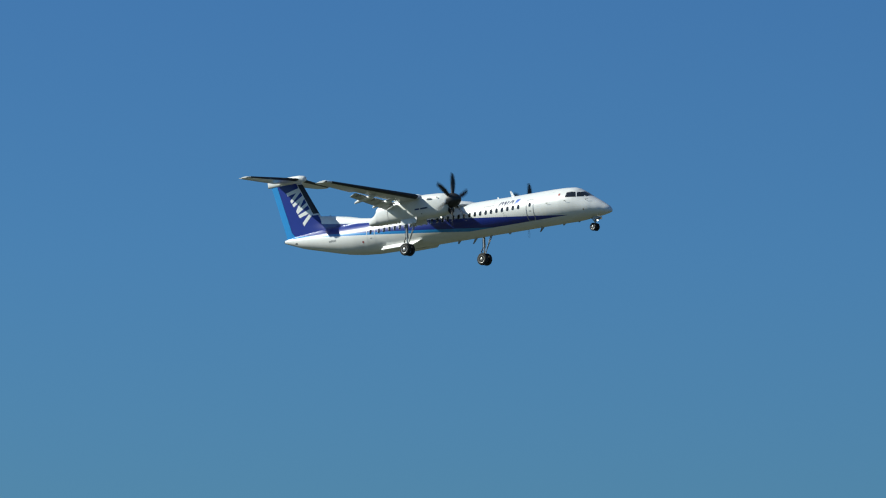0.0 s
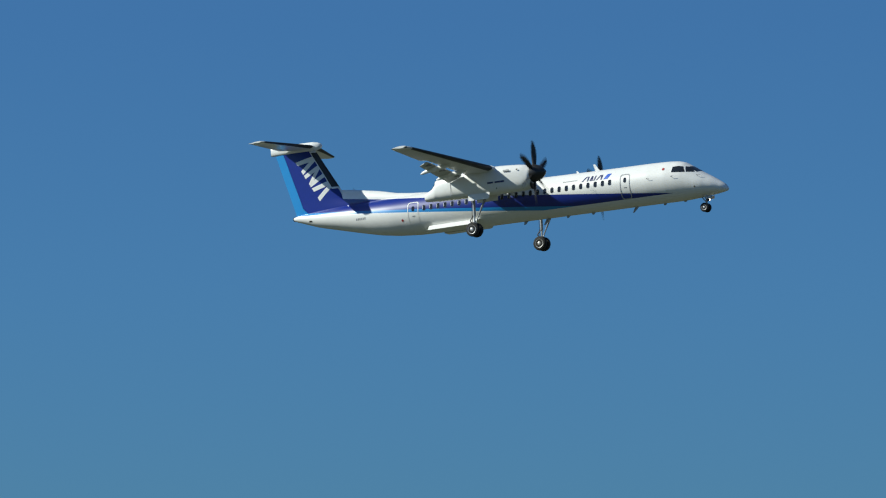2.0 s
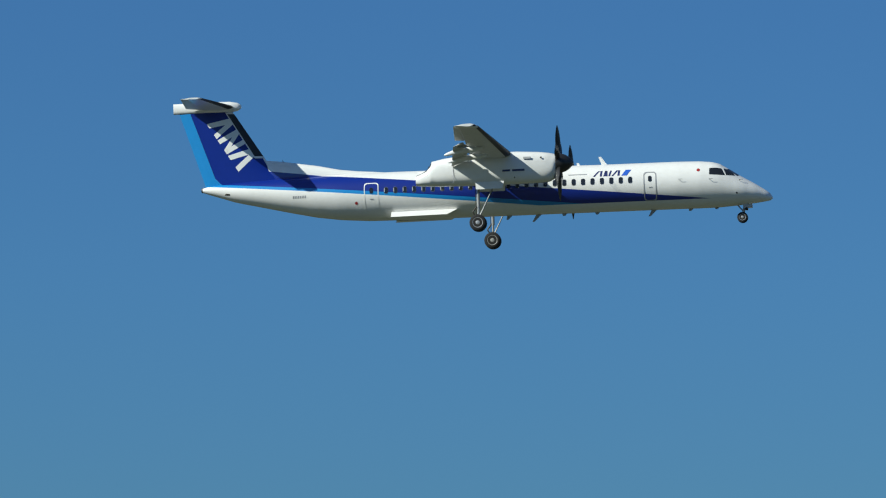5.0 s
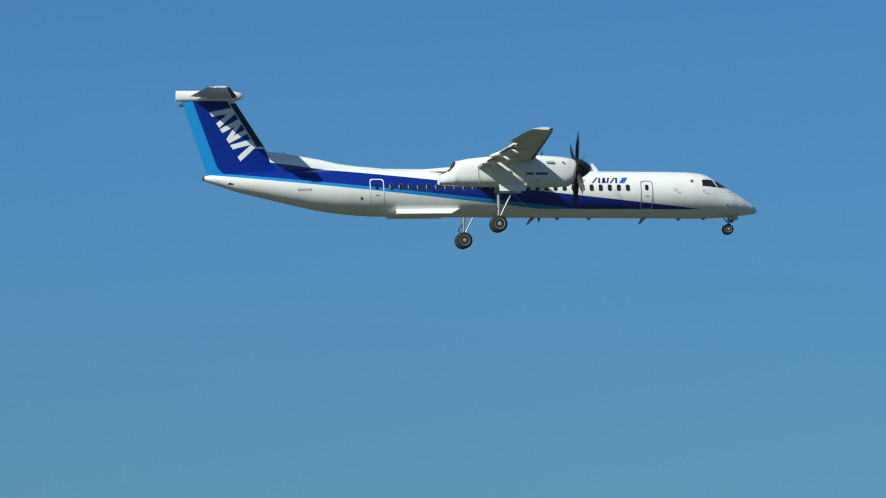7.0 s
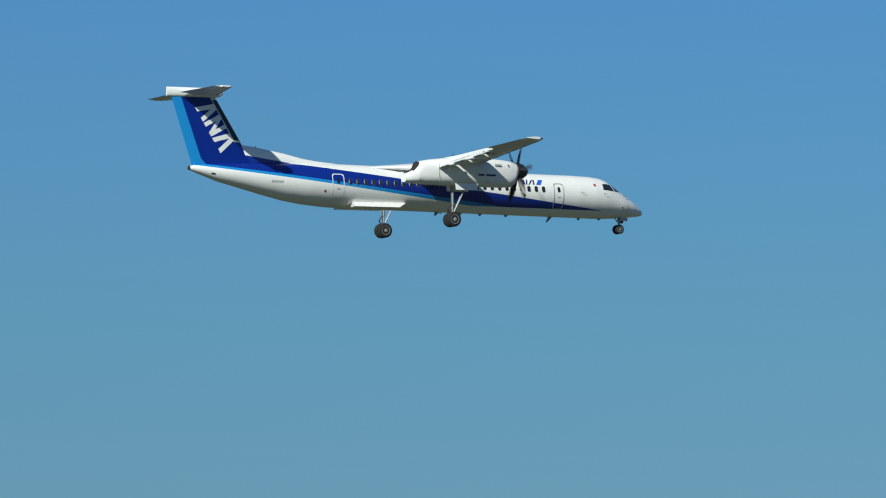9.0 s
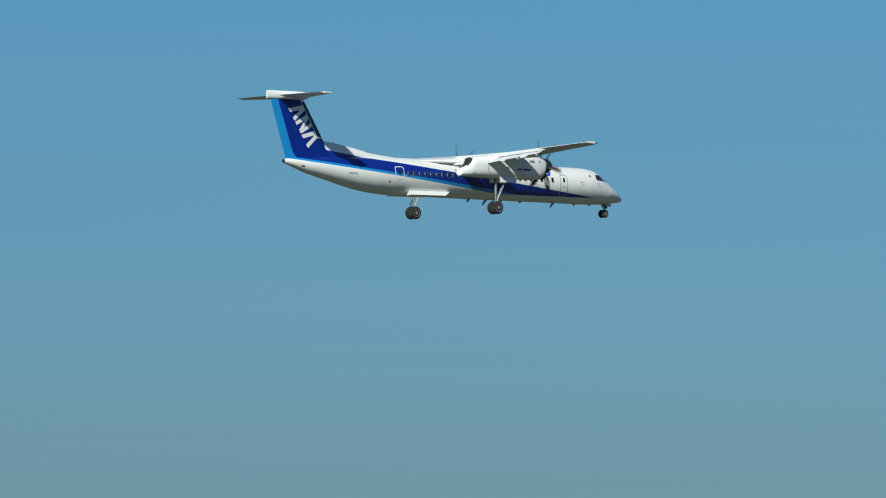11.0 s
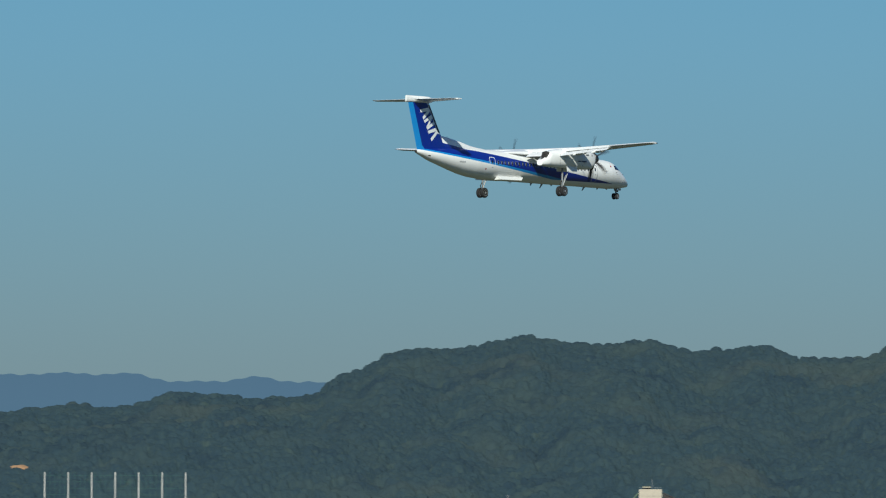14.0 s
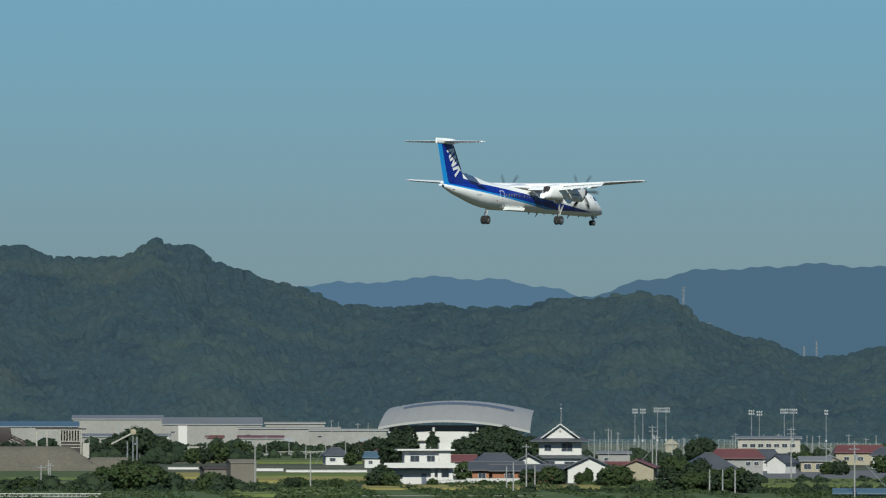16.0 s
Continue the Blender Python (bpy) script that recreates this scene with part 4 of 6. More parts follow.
tan_board = material("tan_board", (0.12, 0.108, 0.09), 0.85, spread=0.18, scale=0.8, spec=0.2)
rust = material("rust", (0.034, 0.027, 0.025), 0.8, spread=0.35, scale=1.2)
orange_wall = material("orange_wall", (0.22, 0.09, 0.045), 0.8, spread=0.2, scale=0.8)
green_steel = material("green_steel", (0.07, 0.11, 0.07), 0.6, spread=0.2, scale=0.8)
red_steel = material("red_steel", (0.2, 0.05, 0.04), 0.6, spread=0.2)
gravel_mat = material("gravel", (0.088, 0.08, 0.066), 0.95, spread=0.25, scale=0.5, bump=0.6, bump_scale=1.5, spec=0.1)
bark = material("bark", (0.07, 0.05, 0.035), 0.9, spread=0.25, scale=2)
rice_green = material("rice_green", (0.098, 0.122, 0.040), 0.95, spread=0.3, scale=0.15, bump=0.5, bump_scale=2, spec=0.1)
rice_gold = material("rice_gold", (0.19, 0.17, 0.06), 0.95, spread=0.25, scale=0.15, bump=0.5, bump_scale=2, spec=0.1)
grass_dark = material("grass_dark", (0.062, 0.085, 0.036), 0.95, spread=0.35, scale=0.15, bump=0.5, bump_scale=2, spec=0.1)
asphalt = material("asphalt", (0.09, 0.09, 0.09), 0.9, spread=0.15, scale=0.3)
window_glass = material("window_glass", (0.03, 0.035, 0.045), 0.15, spread=0.2, scale=0.6)
lamp_white = material("lamp_white", (0.4, 0.4, 0.4), 0.4)
net_cord = material("net_cord", (0.2, 0.24, 0.22), 0.8)


def z_at(y, d):
    """Height of a sight line: y counts 1/245 degree steps below the level line."""
    return 14 - y * d / 14026


# ---- buildings ----
def gable(w, l, h, over, t=0.25, hip=0.0):
    """A pitched roof over w (across, x) by l (deep, y), ridge along x, with thickness and eaves."""
    x0, y0 = w / 2 + over, l / 2 + over
    r = x0 - hip
    low = -over * h / (l / 2)
    rings = []
    for dz in (0, -t):
        rings.append([(-x0, -y0, low + dz), (x0, -y0, low + dz), (x0, y0, low + dz), (-x0, y0, low + dz), (-r, 0, h + dz), (r, 0, h + dz)])
    bm = bmesh.new()
    a, b = ([bm.verts.new(p) for p in ring] for ring in rings)
    for f in ((0, 1, 5, 4), (2, 3, 4, 5)):
        bm.faces.new([a[i] for i in f]), bm.faces.new([b[i] for i in f])
    if hip:
        for f in ((1, 2, 5), (3, 0, 4)):
            bm.faces.new([a[i] for i in f]), bm.faces.new([b[i] for i in f])
        edge = ((0, 1), (1, 2), (2, 3), (3, 0))
    else:
        edge = ((0, 1), (2, 3), (1, 5), (5, 2), (3, 4), (4, 0))
    for i, j in edge:
        bm.faces.new((a[i], a[j], b[j], b[i]))
    return bm


def gable_walls(w, l, h, rise):
    """Walls with pointed ends under a ridge along x."""
    rings = [[(x, -l / 2, 0), (x, l / 2, 0), (x, l / 2, h), (x, 0, h + rise), (x, -l / 2, h)] for x in (-w / 2, w / 2)]
    return loft(rings)


def add_window(host, x, y, z, w, h, front=True):
    """A framed pane on the wall that faces -y (or, with front False, +-x)."""
    fr = part("window", box(0, 0, 0, w + 0.16, 0.10, h + 0.16, 0.02), lamp_white, host, m=pose(x, y, z, 0, 0, 0 if front else 90))
    part("pane", box(0, -0.035, 0, w, 0.09, h), window_glass, fr)
    part("mullion", box(0, -0.06, 0, 0.06, 0.09, h), steel_grey, fr)
    return fr


def house(k, d, w, l, h, rise, turn, walls, roof, label, wins=(), hip=0.0, over=0.6, group="houses of the village", z=0.0, ridge=True, door=None):
    ob = thing("house", label, "house", facing(k, d, turn, z), group)
    body = part("wall", gable_walls(w, l, h, rise if not hip else 0.01), walls, ob, smooth=False)
    rf = part("roof", gable(w, l, rise, over, hip=hip), roof, ob, smooth=False, m=pose(0, 0, h + 0.26))
    if ridge:
        part("ridge_cap", box(0, 0, h + rise + 0.3, w + 2 * over - 2 * hip, 0.35, 0.25, 0.05), roof, ob)
    for x, zz, ww, hh in wins:
        add_window(body, x, -l / 2 - 0.03, zz, ww, hh)
    if door:
        part("door", box(door, -l / 2 - 0.03, 1.02, 0.95, 0.1, 2.04, 0.02), arena_dark, body)
    return ob


def factory(x0, x1, top, base_y, label, roof, rise=2.0, wall=factory_wall, depth=40, bays=0, d=None):
    """A long hall; x0, x1 in bearing steps, top in steps below the level line."""
    d = d or 196364 / (base_y - 735)
    w = (x1 - x0) * d / 14026
    h = z_at(top, d) - rise
    ob = thing("factory_hall", label, "factory", facing((x0 + x1) / 2 - 784, d + depth / 2), "factory halls")
    body = part("wall", gable_walls(w, depth, h, rise), wall, ob, smooth=False)
    part("roof", gable(w, depth, rise, 0.5, 0.3), roof, ob, smooth=False, m=pose(0, 0, h + 0.32))
    part("gutter", box(0, -depth / 2 - 0.45, h - 0.1, w + 0.8, 0.3, 0.3), steel_grey, ob)
    n = bays or max(2, int(w / 9))
    for i in range(n):
        x = -w / 2 + w * (i + 0.5) / n
        if i % 4 == 2:
            part("shutter_door", box(x, -depth / 2 - 0.03, 2.0, 4.2, 0.1, 4.0), steel_grey, body)
        elif i % 4 == 0:
            add_window(body, x, -depth / 2 - 0.03, h * 0.62, 2.0, 0.8)
        part("down_pipe", box(x + w / n / 2 - 0.2, -depth / 2 - 0.1, h / 2, 0.15, 0.15, h), steel_grey, body)
    return ob


factory(-30, 138, 12, 783, "long factory hall with a blue metal roof", blue_roof, 2.2, d=3650)
factory(128, 287, 1, 785, "tall white factory hall with a grey roof", grey_roof, 1.6, d=3740)
factory(287, 462, 5, 787, "long white factory hall with a grey metal roof", grey_roof, 3.0, d=3720)
factory(468, 573, 13, 787, "white flat factory block", factory_wall, 0.5, d=3735, depth=25)
factory(420, 600, 22, 790, "low white factory wing", factory_wall, 0.4, d=3560, depth=20)
factory(68, 170, 14, 790, "pale factory wing behind the hall", factory_wall, 0.4, d=3800, depth=12)
factory(545, 700, 25, 790, "low white factory wing beside trees", factory_wall, 0.4, d=3520, depth=18)
factory(140, 300, 34, 800, "low grey warehouse before the factory halls", grey_roof, 1.0, d=3400, depth=20)
factory(-260, -60, 14, 790, "long white warehouse with a blue roof", blue_roof, 2.0, d=3700)
factory(-470, -280, 22, 790, "white low factory block", factory_wall, 0.6, d=3600)
factory(420, 500, 37, 798, "white hall with a red roof edge", red_roof, 0.8, d=3300, depth=14)


def arena():
    d = 3021.0
    s = d / 14026
    ob = thing("arena", "large sports arena with a curved silver metal roof", "arena", facing(21, d + 24))
    us = np.linspace(-1, 1, 41)
    half = 137 * s

    def edge(u, back):
        z = (19.6 - 3.2 * u * u - 0.6 * u) if back else (12.2 - 3.4 * u * u - 0.7 * u)
        x = u * half * (0.93 if back else 0.98) + (3.0 if back else -0.6)
        return x, (24 if back else -24), z
    for name, lo, hi, mat, lift in (("roof", 0.0, 1.0, arena_roof_metal, 0.0), ("skylight", 0.44, 0.54, arena_dark, 0.25)):
        rings = []
        sel = us if name == "roof" else us[5:36]
        for u in sel:
            pts = []
            for q in np.linspace(lo, hi, 9):
                a, b = np.array(edge(u, False)), np.array(edge(u, True))
                p = a + (b - a) * q
                p[2] += 2.6 * math.sin(math.pi * q) * (1 - 0.3 * u * u) + lift
                pts.append(p)
            rings.append(pts + [p - np.array((0, 0, 0.9 if name == "roof" else 0.2)) for p in pts[::-1]])
        part(name, loft(rings), mat, ob)
    for i in range(1, 12):
        u = -1 + 2 * i / 12
        pts = []
        for q in np.linspace(0, 1, 9):
            a, b = np.array(edge(u, False)), np.array(edge(u, True))
            p = a + (b - a) * q
            p[2] += 2.6 * math.sin(math.pi * q) * (1 - 0.3 * u * u)
            pts.append(p)
        bmr = loft([[p + np.array(o) for o in ((-0.09, 0, -0.1), (0.09, 0, -0.1), (0.09, 0, 0.1), (-0.09, 0, 0.1))] for p in pts])
        part("roof_seam", bmr, arena_roof_metal, ob)
    part("wall", box(-1, 1, 3.9, half * 1.72, 40, 7.8, 0.2), plaster, ob)
    part("glass_band", box(-1, -17.0, 9.0, half * 1.66, 0.4, 2.4), window_glass, ob)
    for i in range(4):
        x = -half * 0.86 + half * 1.72 * i / 3
        part("column", rod((x, -21.5, 0), (x, -21.5, 9.6 - 2.4 * (x / half) ** 2), 0.45), plaster, ob)
    for x in (-0.5, 0.5):
        part("entrance_canopy", box(x * half, -18, 4.4, 14, 5, 0.5, 0.05), concrete, ob)


arena()


def mixing_plant():
    d = 2900.0
    s = d / 14026
    ob = thing("concrete_plant", "cream concrete mixing tower with green silos", "industrial plant", facing(-952, d))
    h = z_at(-53, d) - 1.5
    t = part("tower", box(0, 0, h / 2, 8.4, 8.4, h, 0.1), cream_sheet, ob, "cream-coloured sheet metal tower", smooth=False)
    for i in range(6):
        part("panel_joint", box(0, -4.23, 3 + i * 3.6, 8.4, 0.06, 0.12), concrete, t)
    for x in (-2, 1.4):
        part("plain_mark", box(x, -4.24, h * 0.62, 1.2, 0.06, 0.5), navy_mark, t)
    part("top_rail", box(0, 0, h + 0.5, 8.2, 8.2, 0.08), steel_grey, t)
    part("roof_hut", box(-1.4, 0, h + 0.5, 3, 3, 1.0, 0.05), beige_wall, t)
    part("aerial", rod((0.6, 0, h), (0.6, 0, h + 3.6), 0.08), steel_grey, t)
    for x, hh, r in ((-6.9, 17.0, 2.6), (-10.2, 15.2, 2.0)):
        si = part("silo", revolve([(3.0, 0.6), (5.5, r), (hh - 1, r), (hh, r * 0.6), (hh + 0.3, 0.1)], 24, "Z", (x, -1, 0)), green_steel, ob, "dull green cement silo")
        for q in range(4):
            a = math.pi / 2 * (q + 0.5)
            part("leg", rod((x + r * 0.8 * math.cos(a), -1 + r * 0.8 * math.sin(a), 0), (x + r * 0.8 * math.cos(a), -1 + r * 0.8 * math.sin(a), 6), 0.15), green_steel, si)
    part("pipe", add_rod(rod((-6.2, -2, 8), (-6.2, -2, 20), 0.3), (-6.2, -2, 20), (-4.4, -2, 22), 0.3), green_steel, ob)
    a, b = Vector((4.6, -1, 20.2)), Vector((44, -4, 2.4))
    belt = thing("conveyor", "rusty brown inclined conveyor bridge", "conveyor", facing(-952, d))
    for o in ((-0.9, 0), (0.9, 0), (-0.9, 1.9), (0.9, 1.9)):
        part("chord", rod(a + Vector((0, o[0], o[1])), b + Vector((0, o[0], o[1])), 0.22), rust, belt)
    for i in range(20):
        p, q = a.lerp(b, i / 20), a.lerp(b, (i + 1) / 20)
        for y in (-0.9, 0.9):
            part("brace", rod(p + Vector((0, y, 0)), q + Vector((0, y, 1.9)), 0.07, sides=6), rust, belt)
            part("brace", rod(p + Vector((0, y, 0)), p + Vector((0, y, 1.9)), 0.07, sides=6), rust, belt)
    part("belt_cover", loft([[p + Vector((0, y, z)) for y, z in ((-0.85, 0.5), (0.85, 0.5), (0.85, 1.5), (-0.85, 1.5))] for p in (a, b)]), rust, belt)
    part("hopper", loft([[(x, y, z) for x, y in ((36 - q, -4 - q), (36 + q, -4 - q), (36 + q, -4 + q), (36 - q, -4 + q))] for z, q in ((3.5, 1.2), (6.5, 2.8), (9.5, 2.4))]), rust, belt, "dark rusty hopper")
    for f in (0.35, 0.7, 0.97):
        p = a.lerp(b, f)
        part("trestle", add_rod(rod((p.x, p.y - 1, 0), p + Vector((0, -0.8, 0)), 0.2), (p.x, p.y + 1, 0), p + Vector((0, 0.8, 0)), 0.2), rust, belt)
    beam = thing("gantry", "long red steel gantry beam on posts", "gantry", facing(-1032, d - 30))
    part("beam", box(0, 0, 6.9, 64, 0.5, 1.1, 0.05), red_steel, beam)
    for x in (-30, -15, 0, 15, 30):
        part("post", box(x, 0, 3.2, 0.4, 0.4, 6.4), red_steel, beam)
    part("lower_rail", box(0, 0, 5.4, 64, 0.2, 0.25), red_steel, beam)


mixing_plant()


def gravel_mound(k, d, w, l, h, seed, label):
    rng = np.random.default_rng(seed)
    bm = bmesh.new()
    n = 36
    vs = []
    for i in range(n + 1):
        row = []
        for j in range(17):
            u, v = i / n * 2 - 1, j / 16 * 2 - 1
            e = max(0.0, 1 - max(abs(u) ** 1.0 * 1.0, abs(v)) ** 1.0)
            z = h * min(1, e * 3.2) + 0.15 * noise.noise((u * 9, v * 7, seed)) * (e > 0) - 0.05
            row.append(bm.verts.new((u * w / 2, v * l / 2, z)))
        vs.append(row)
    for a, b in zip(vs, vs[1:]):
        for j in range(16):
            bm.faces.new((a[j], b[j], b[j + 1], a[j + 1]))
    ob = part("gravel_mound", bm, gravel_mat, m=facing(k, d))
    return tagged(ob, label, "gravel heap")


gravel_mound(-800, 1925, 56, 30, 6.4, 2, "broad flat-topped heap of grey-brown gravel")
gravel_mound(-592, 1960, 13, 14, 3.6, 5, "small heap of grey gravel beside a conveyor")

# open shed with posts at the gravel yard
shed = thing("open_shed", "tall open steel shed with a dark roof and pale posts", "shed", facing(-680, 2150))
part("roof", box(0, 0, 10.3, 12.8, 8, 0.4, 0.05), rust, shed)
part("roof_edge", box(-2.2, -4.05, 10.0, 8.4, 0.1, 0.25), concrete, shed)
for x in (-6.1, -3.3, 0.3, 5.9):
    part("post", box(x, -3.8, 5.05, 0.32, 0.32, 10.1), concrete, shed)
    part("post", box(x, 3.8, 5.05, 0.32, 0.32, 10.1), steel_grey, shed)
for i in range(7):
    part("panel_post", box(1.0 + i * 0.75, -3.7, 8.5, 0.3, 0.25, 3.0), concrete, shed)
part("bin_wall", box(3.1, -3.6, 3.5, 5.6, 0.3, 7.0), rust, shed, "dark timber bin wall")
for z in (5.2, 6.0, 6.9):
    part("rail", box(3.1, -3.85, z, 5.6, 0.12, 0.2), concrete, shed)
part("back_wall", box(3.1, 3.4, 4.9, 5.6, 0.3, 9.8), rust, shed)
part("side_hut", box(7.2, -3, 3.2, 1.8, 2.4, 6.4, 0.05), concrete, shed)
lo = thing("loader_conveyor", "pale stacker conveyor over a gravel heap", "conveyor", facing(-578, 1985))
part("boom", loft([[Vector((x, y, z)) for y, z in ((-0.4, zz), (0.4, zz), (0.4, zz + 0.4), (-0.4, zz + 0.4))] for x, zz in ((-1.4, 6.6), (3.6, 9.2))]), concrete, lo)
part("head", box(4.1, 0, 9.8, 1.3, 1.0, 1.5, 0.25), beige_wall, lo)
for x, h in ((4.0, 8.8), (2.6, 7.5), (5.0, 8.6)):
    part("post", rod((x, 0, 0), (x, 0, h), 0.14), steel_grey, lo)


# ---- village houses ----
def modern_house():
    ob = thing("house", "white modern flat-roofed house with balcony", "house", facing(-43, 1612, 4), "houses of the village")
    w = part("wall", add_box(box(0, 4, 1.65, 13.2, 8, 3.3), 1.7, 4.5, 5.0, 9.4, 7, 3.6), plaster, ob, smooth=False)
    part("balcony", box(-0.2, 2.6, 3.42, 14.4, 11, 0.28, 0.04), plaster, ob)
    part("balcony_wall", box(-0.2, -2.75, 3.95, 14.4, 0.15, 0.8), plaster, ob)
    part("roof", box(1.3, 4, 6.95, 11.8, 9, 0.35, 0.05), plaster, ob)
    part("stair_tower", box(5.2, 2, 4.2, 2.4, 3.2, 8.4, 0.05), plaster, ob)
    part("eave", box(-1.5, -0.6, 2.6, 9.8, 1.4, 0.2), plaster, ob)
    for x, z, ww, hh in ((-0.9, 5.2, 1.8, 1.2), (2.4, 5.2, 1.6, 1.2), (-4.2, 1.5, 1.5, 0.8)):
        add_window(w, x, 0.97 if z > 3 else -0.03, z, ww, hh)
    part("door", box(0.9, -0.05, 1.1, 1.0, 0.1, 2.1), arena_dark, w)
    for x in (2.6, 4.0, 6.3):
        part("column", loft([[(x - a, -0.9 - a, z), (x + a, -0.9 - a, z), (x + a, -0.9 + a, z), (x - a, -0.9 + a, z)] for z, a in ((0, 0.65), (1.8, 0.35), (3.4, 0.5))]), plaster, ob)


modern_house()


def tower_house():
    """Two-storey house with a broad gabled roof and a lower skirt roof."""
    ob = thing("house", "large white house with dark tiled gabled roofs", "house", facing(206, 1905, 0), "houses of the village")
    w = part("wall", add_box(box(0, 4, 2.1, 11.6, 8, 4.2), 0, 4, 6.3, 10.2, 7, 4.2), plaster, ob, smooth=False)
    part("skirt_roof", gable(11.6, 8, 1.5, 1.0, 0.25, hip=3.5), tile_roof, ob, smooth=False, m=pose(0, 4, 4.3))
    part("eave_roof", gable(11, 8.5, 1.2, 1.7, 0.25, hip=3.5), tile_roof, ob, smooth=False, m=pose(0, 4, 8.4))
    g = part("gable_wall", loft([[(-4.0, y, 8.4), (4.0, y, 8.4), (0, y, 11.4)] for y in (0.2, 4.5)]), plaster, ob, smooth=False)
    part("main_roof", gable(6, 8.6, 3.2, 0.7, 0.3), tile_roof, ob, smooth=False, m=pose(0, 3.0, 8.75, 0, 0, 90))
    part("barge_board", add_rod(rod((-4.6, -0.75, 8.5), (0, -0.75, 11.9), 0.16), (4.6, -0.75, 8.5), (0, -0.75, 11.9), 0.16), plaster, ob)
    part("crest", revolve([(0, 0.02), (0, 0.28), (0.1, 0.28), (0.1, 0.02)], 14, "Y", (0, 0.08, 10.2)), grey_wall, g)
    part("ridge_cap", box(0, 3, 12.1, 0.5, 7.6, 0.4, 0.08), tile_roof, ob)
    part("lightning_rod", add_rod(rod((0.2, 1, 12), (0.2, 1, 17), 0.12, 0.05), (0.0, 1, 15.6), (0.4, 1, 15.6), 0.2), steel_grey, ob)
    for x, z, ww, hh in ((1.6, 6.4, 2.6, 2.0), (-3.0, 6.2, 1.6, 1.4), (-2.4, 2.2, 2.2, 1.7), (2.2, 2.0, 2.4, 1.8)):
        add_window(w, x, 0.47 if z > 4 else -0.03, z, ww, hh)


tower_house()
W2 = ((-2, 1.5, 1.6, 1.1), (1.6, 1.5, 1.6, 1.1))
house(90, 1760, 9, 8, 3.4, 1.9, 6, grey_wall, tile_roof, "old dark-tiled wooden house", W2, hip=2.5)
house(93, 1650, 10, 7, 2.8, 1.3, 0, orange_wall, tile_roof, "dark-tiled house with an orange-brown wall", ((-3, 1.4, 1.5, 1.1),), over=0.9)
house(150, 1690, 7, 10, 3.0, 2.6, 90, plaster, tile_roof, "white gabled house with dark roof tiles", (), over=0.9)
house(150, 1645, 15, 6, 2.6, 0.9, 0, orange_wall, tile_roof, "low dark-tiled house with brown doors", ((-4, 1.3, 1.8, 1.2), (3, 1.3, 1.8, 1.2)), over=0.8)
house(258, 1640, 6.6, 9, 3.3, 2.1, 90, plaster, tile_roof, "white plastered storehouse with a dark tiled roof", (), over=0.9)
house(320, 1690, 11, 7, 2.6, 1.2, 4, beige_wall, red_roof, "low cream house with a red roof", ((3, 1.4, 1.2, 1.0),), hip=1.5)
house(345, 1655, 4.6, 7, 3.2, 1.4, 80, beige_wall, red_roof, "small cream gabled house with a dull red roof", ())
house(-192, 2235, 6.2, 6, 2.9, 1.7, 8, plaster, tile_roof, "small white house with a dark hipped roof", ((-1.2, 1.5, 1.6, 0.9),), hip=2.2)
house(-117, 2110, 6.0, 7, 2.8, 1.2, -8, plaster, blue_roof, "small white house with a blue-grey roof", ((-1.4, 1.5, 1.0, 0.8), (1.6, 1.5, 1.0, 0.8)))
house(-130, 2480, 7.5, 7, 3.4, 1.8, 20, plaster, red_roof, "house with red-brown roof beside trees", ())
house(-104, 2380, 6, 7, 3.0, 1.6, 90, grey_wall, red_roof, "dark red gabled house beside trees", ())
house(-358, 1575, 5.2, 5, 4.5, 0.5, 10, tan_board, tan_board, "plain tan farm shed with a flat roof", (), ridge=False, over=0.15)
house(-408, 1620, 4.6, 5, 3.0, 0.5, 10, tan_board, rust, "low tan farm shed with a dark roof", (), ridge=False, over=0.25)
house(-436, 2580, 5.2, 5, 2.3, 1.1, 0, beige_wall, concrete, "small pinkish hut on a field edge", ())
house(36, 1850, 5.0, 6, 3.3, 1.2, 0, plaster, red_roof, "white house with a small red roof", ())
house(468, 1655, 9, 9, 3.3, 2.6, 12, plaster, tile_roof, "white house with a broad dark tiled roof", ((-2, 1.7, 1.6, 1.1),), hip=4.5, over=1.0)
house(517, 1725, 11.6, 9, 4.8, 1.6, 0, grey_wall, red_roof, "two-storey grey house with a red roof", ((2.6, 3.6, 1.0, 0.8), (4.4, 3.6, 1.0, 0.8)), hip=2.0)
house(575, 2300, 18, 12, 7.2, 0.6, 0, concrete, grey_roof, "pale concrete school block with a flat roof", tuple((-7 + i * 2.3, 5.3, 1.5, 1.0) for i in range(7)), ridge=False)
house(563, 1960, 6, 6, 3.6, 1.7, 30, plaster, tile_roof, "white house with a black tiled roof", ((0, 2, 1.2, 1.0),))
house(597, 1880, 5, 5, 3.0, 1.6, 60, plaster, tile_roof, "small white gabled house with dark tiles", ())
house(656, 1930, 7.2, 6, 3.0, 0.9, 4, beige_wall, grey_roof, "pale yellow bungalow with large windows", ((-2, 1.6, 1.7, 1.3), (0.8, 1.6, 1.5, 1.3)), ridge=False)
house(682, 1950, 3.0, 5, 3.0, 1.2, 90, beige_wall, grey_roof, "pale yellow gabled house end", ())
house(735, 2250, 14, 9, 3.6, 1.7, 4, beige_wall, red_roof, "long cream house with a red roof", ((-4, 1.8, 1.4, 1.0), (0, 1.8, 1.4, 1.0), (4, 1.8, 1.4, 1.0)), hip=1.0)
house(800, 2100, 12, 9, 3.6, 1.7, -8, plaster, tile_roof, "white house with a dark tiled roof", W2, hip=2)
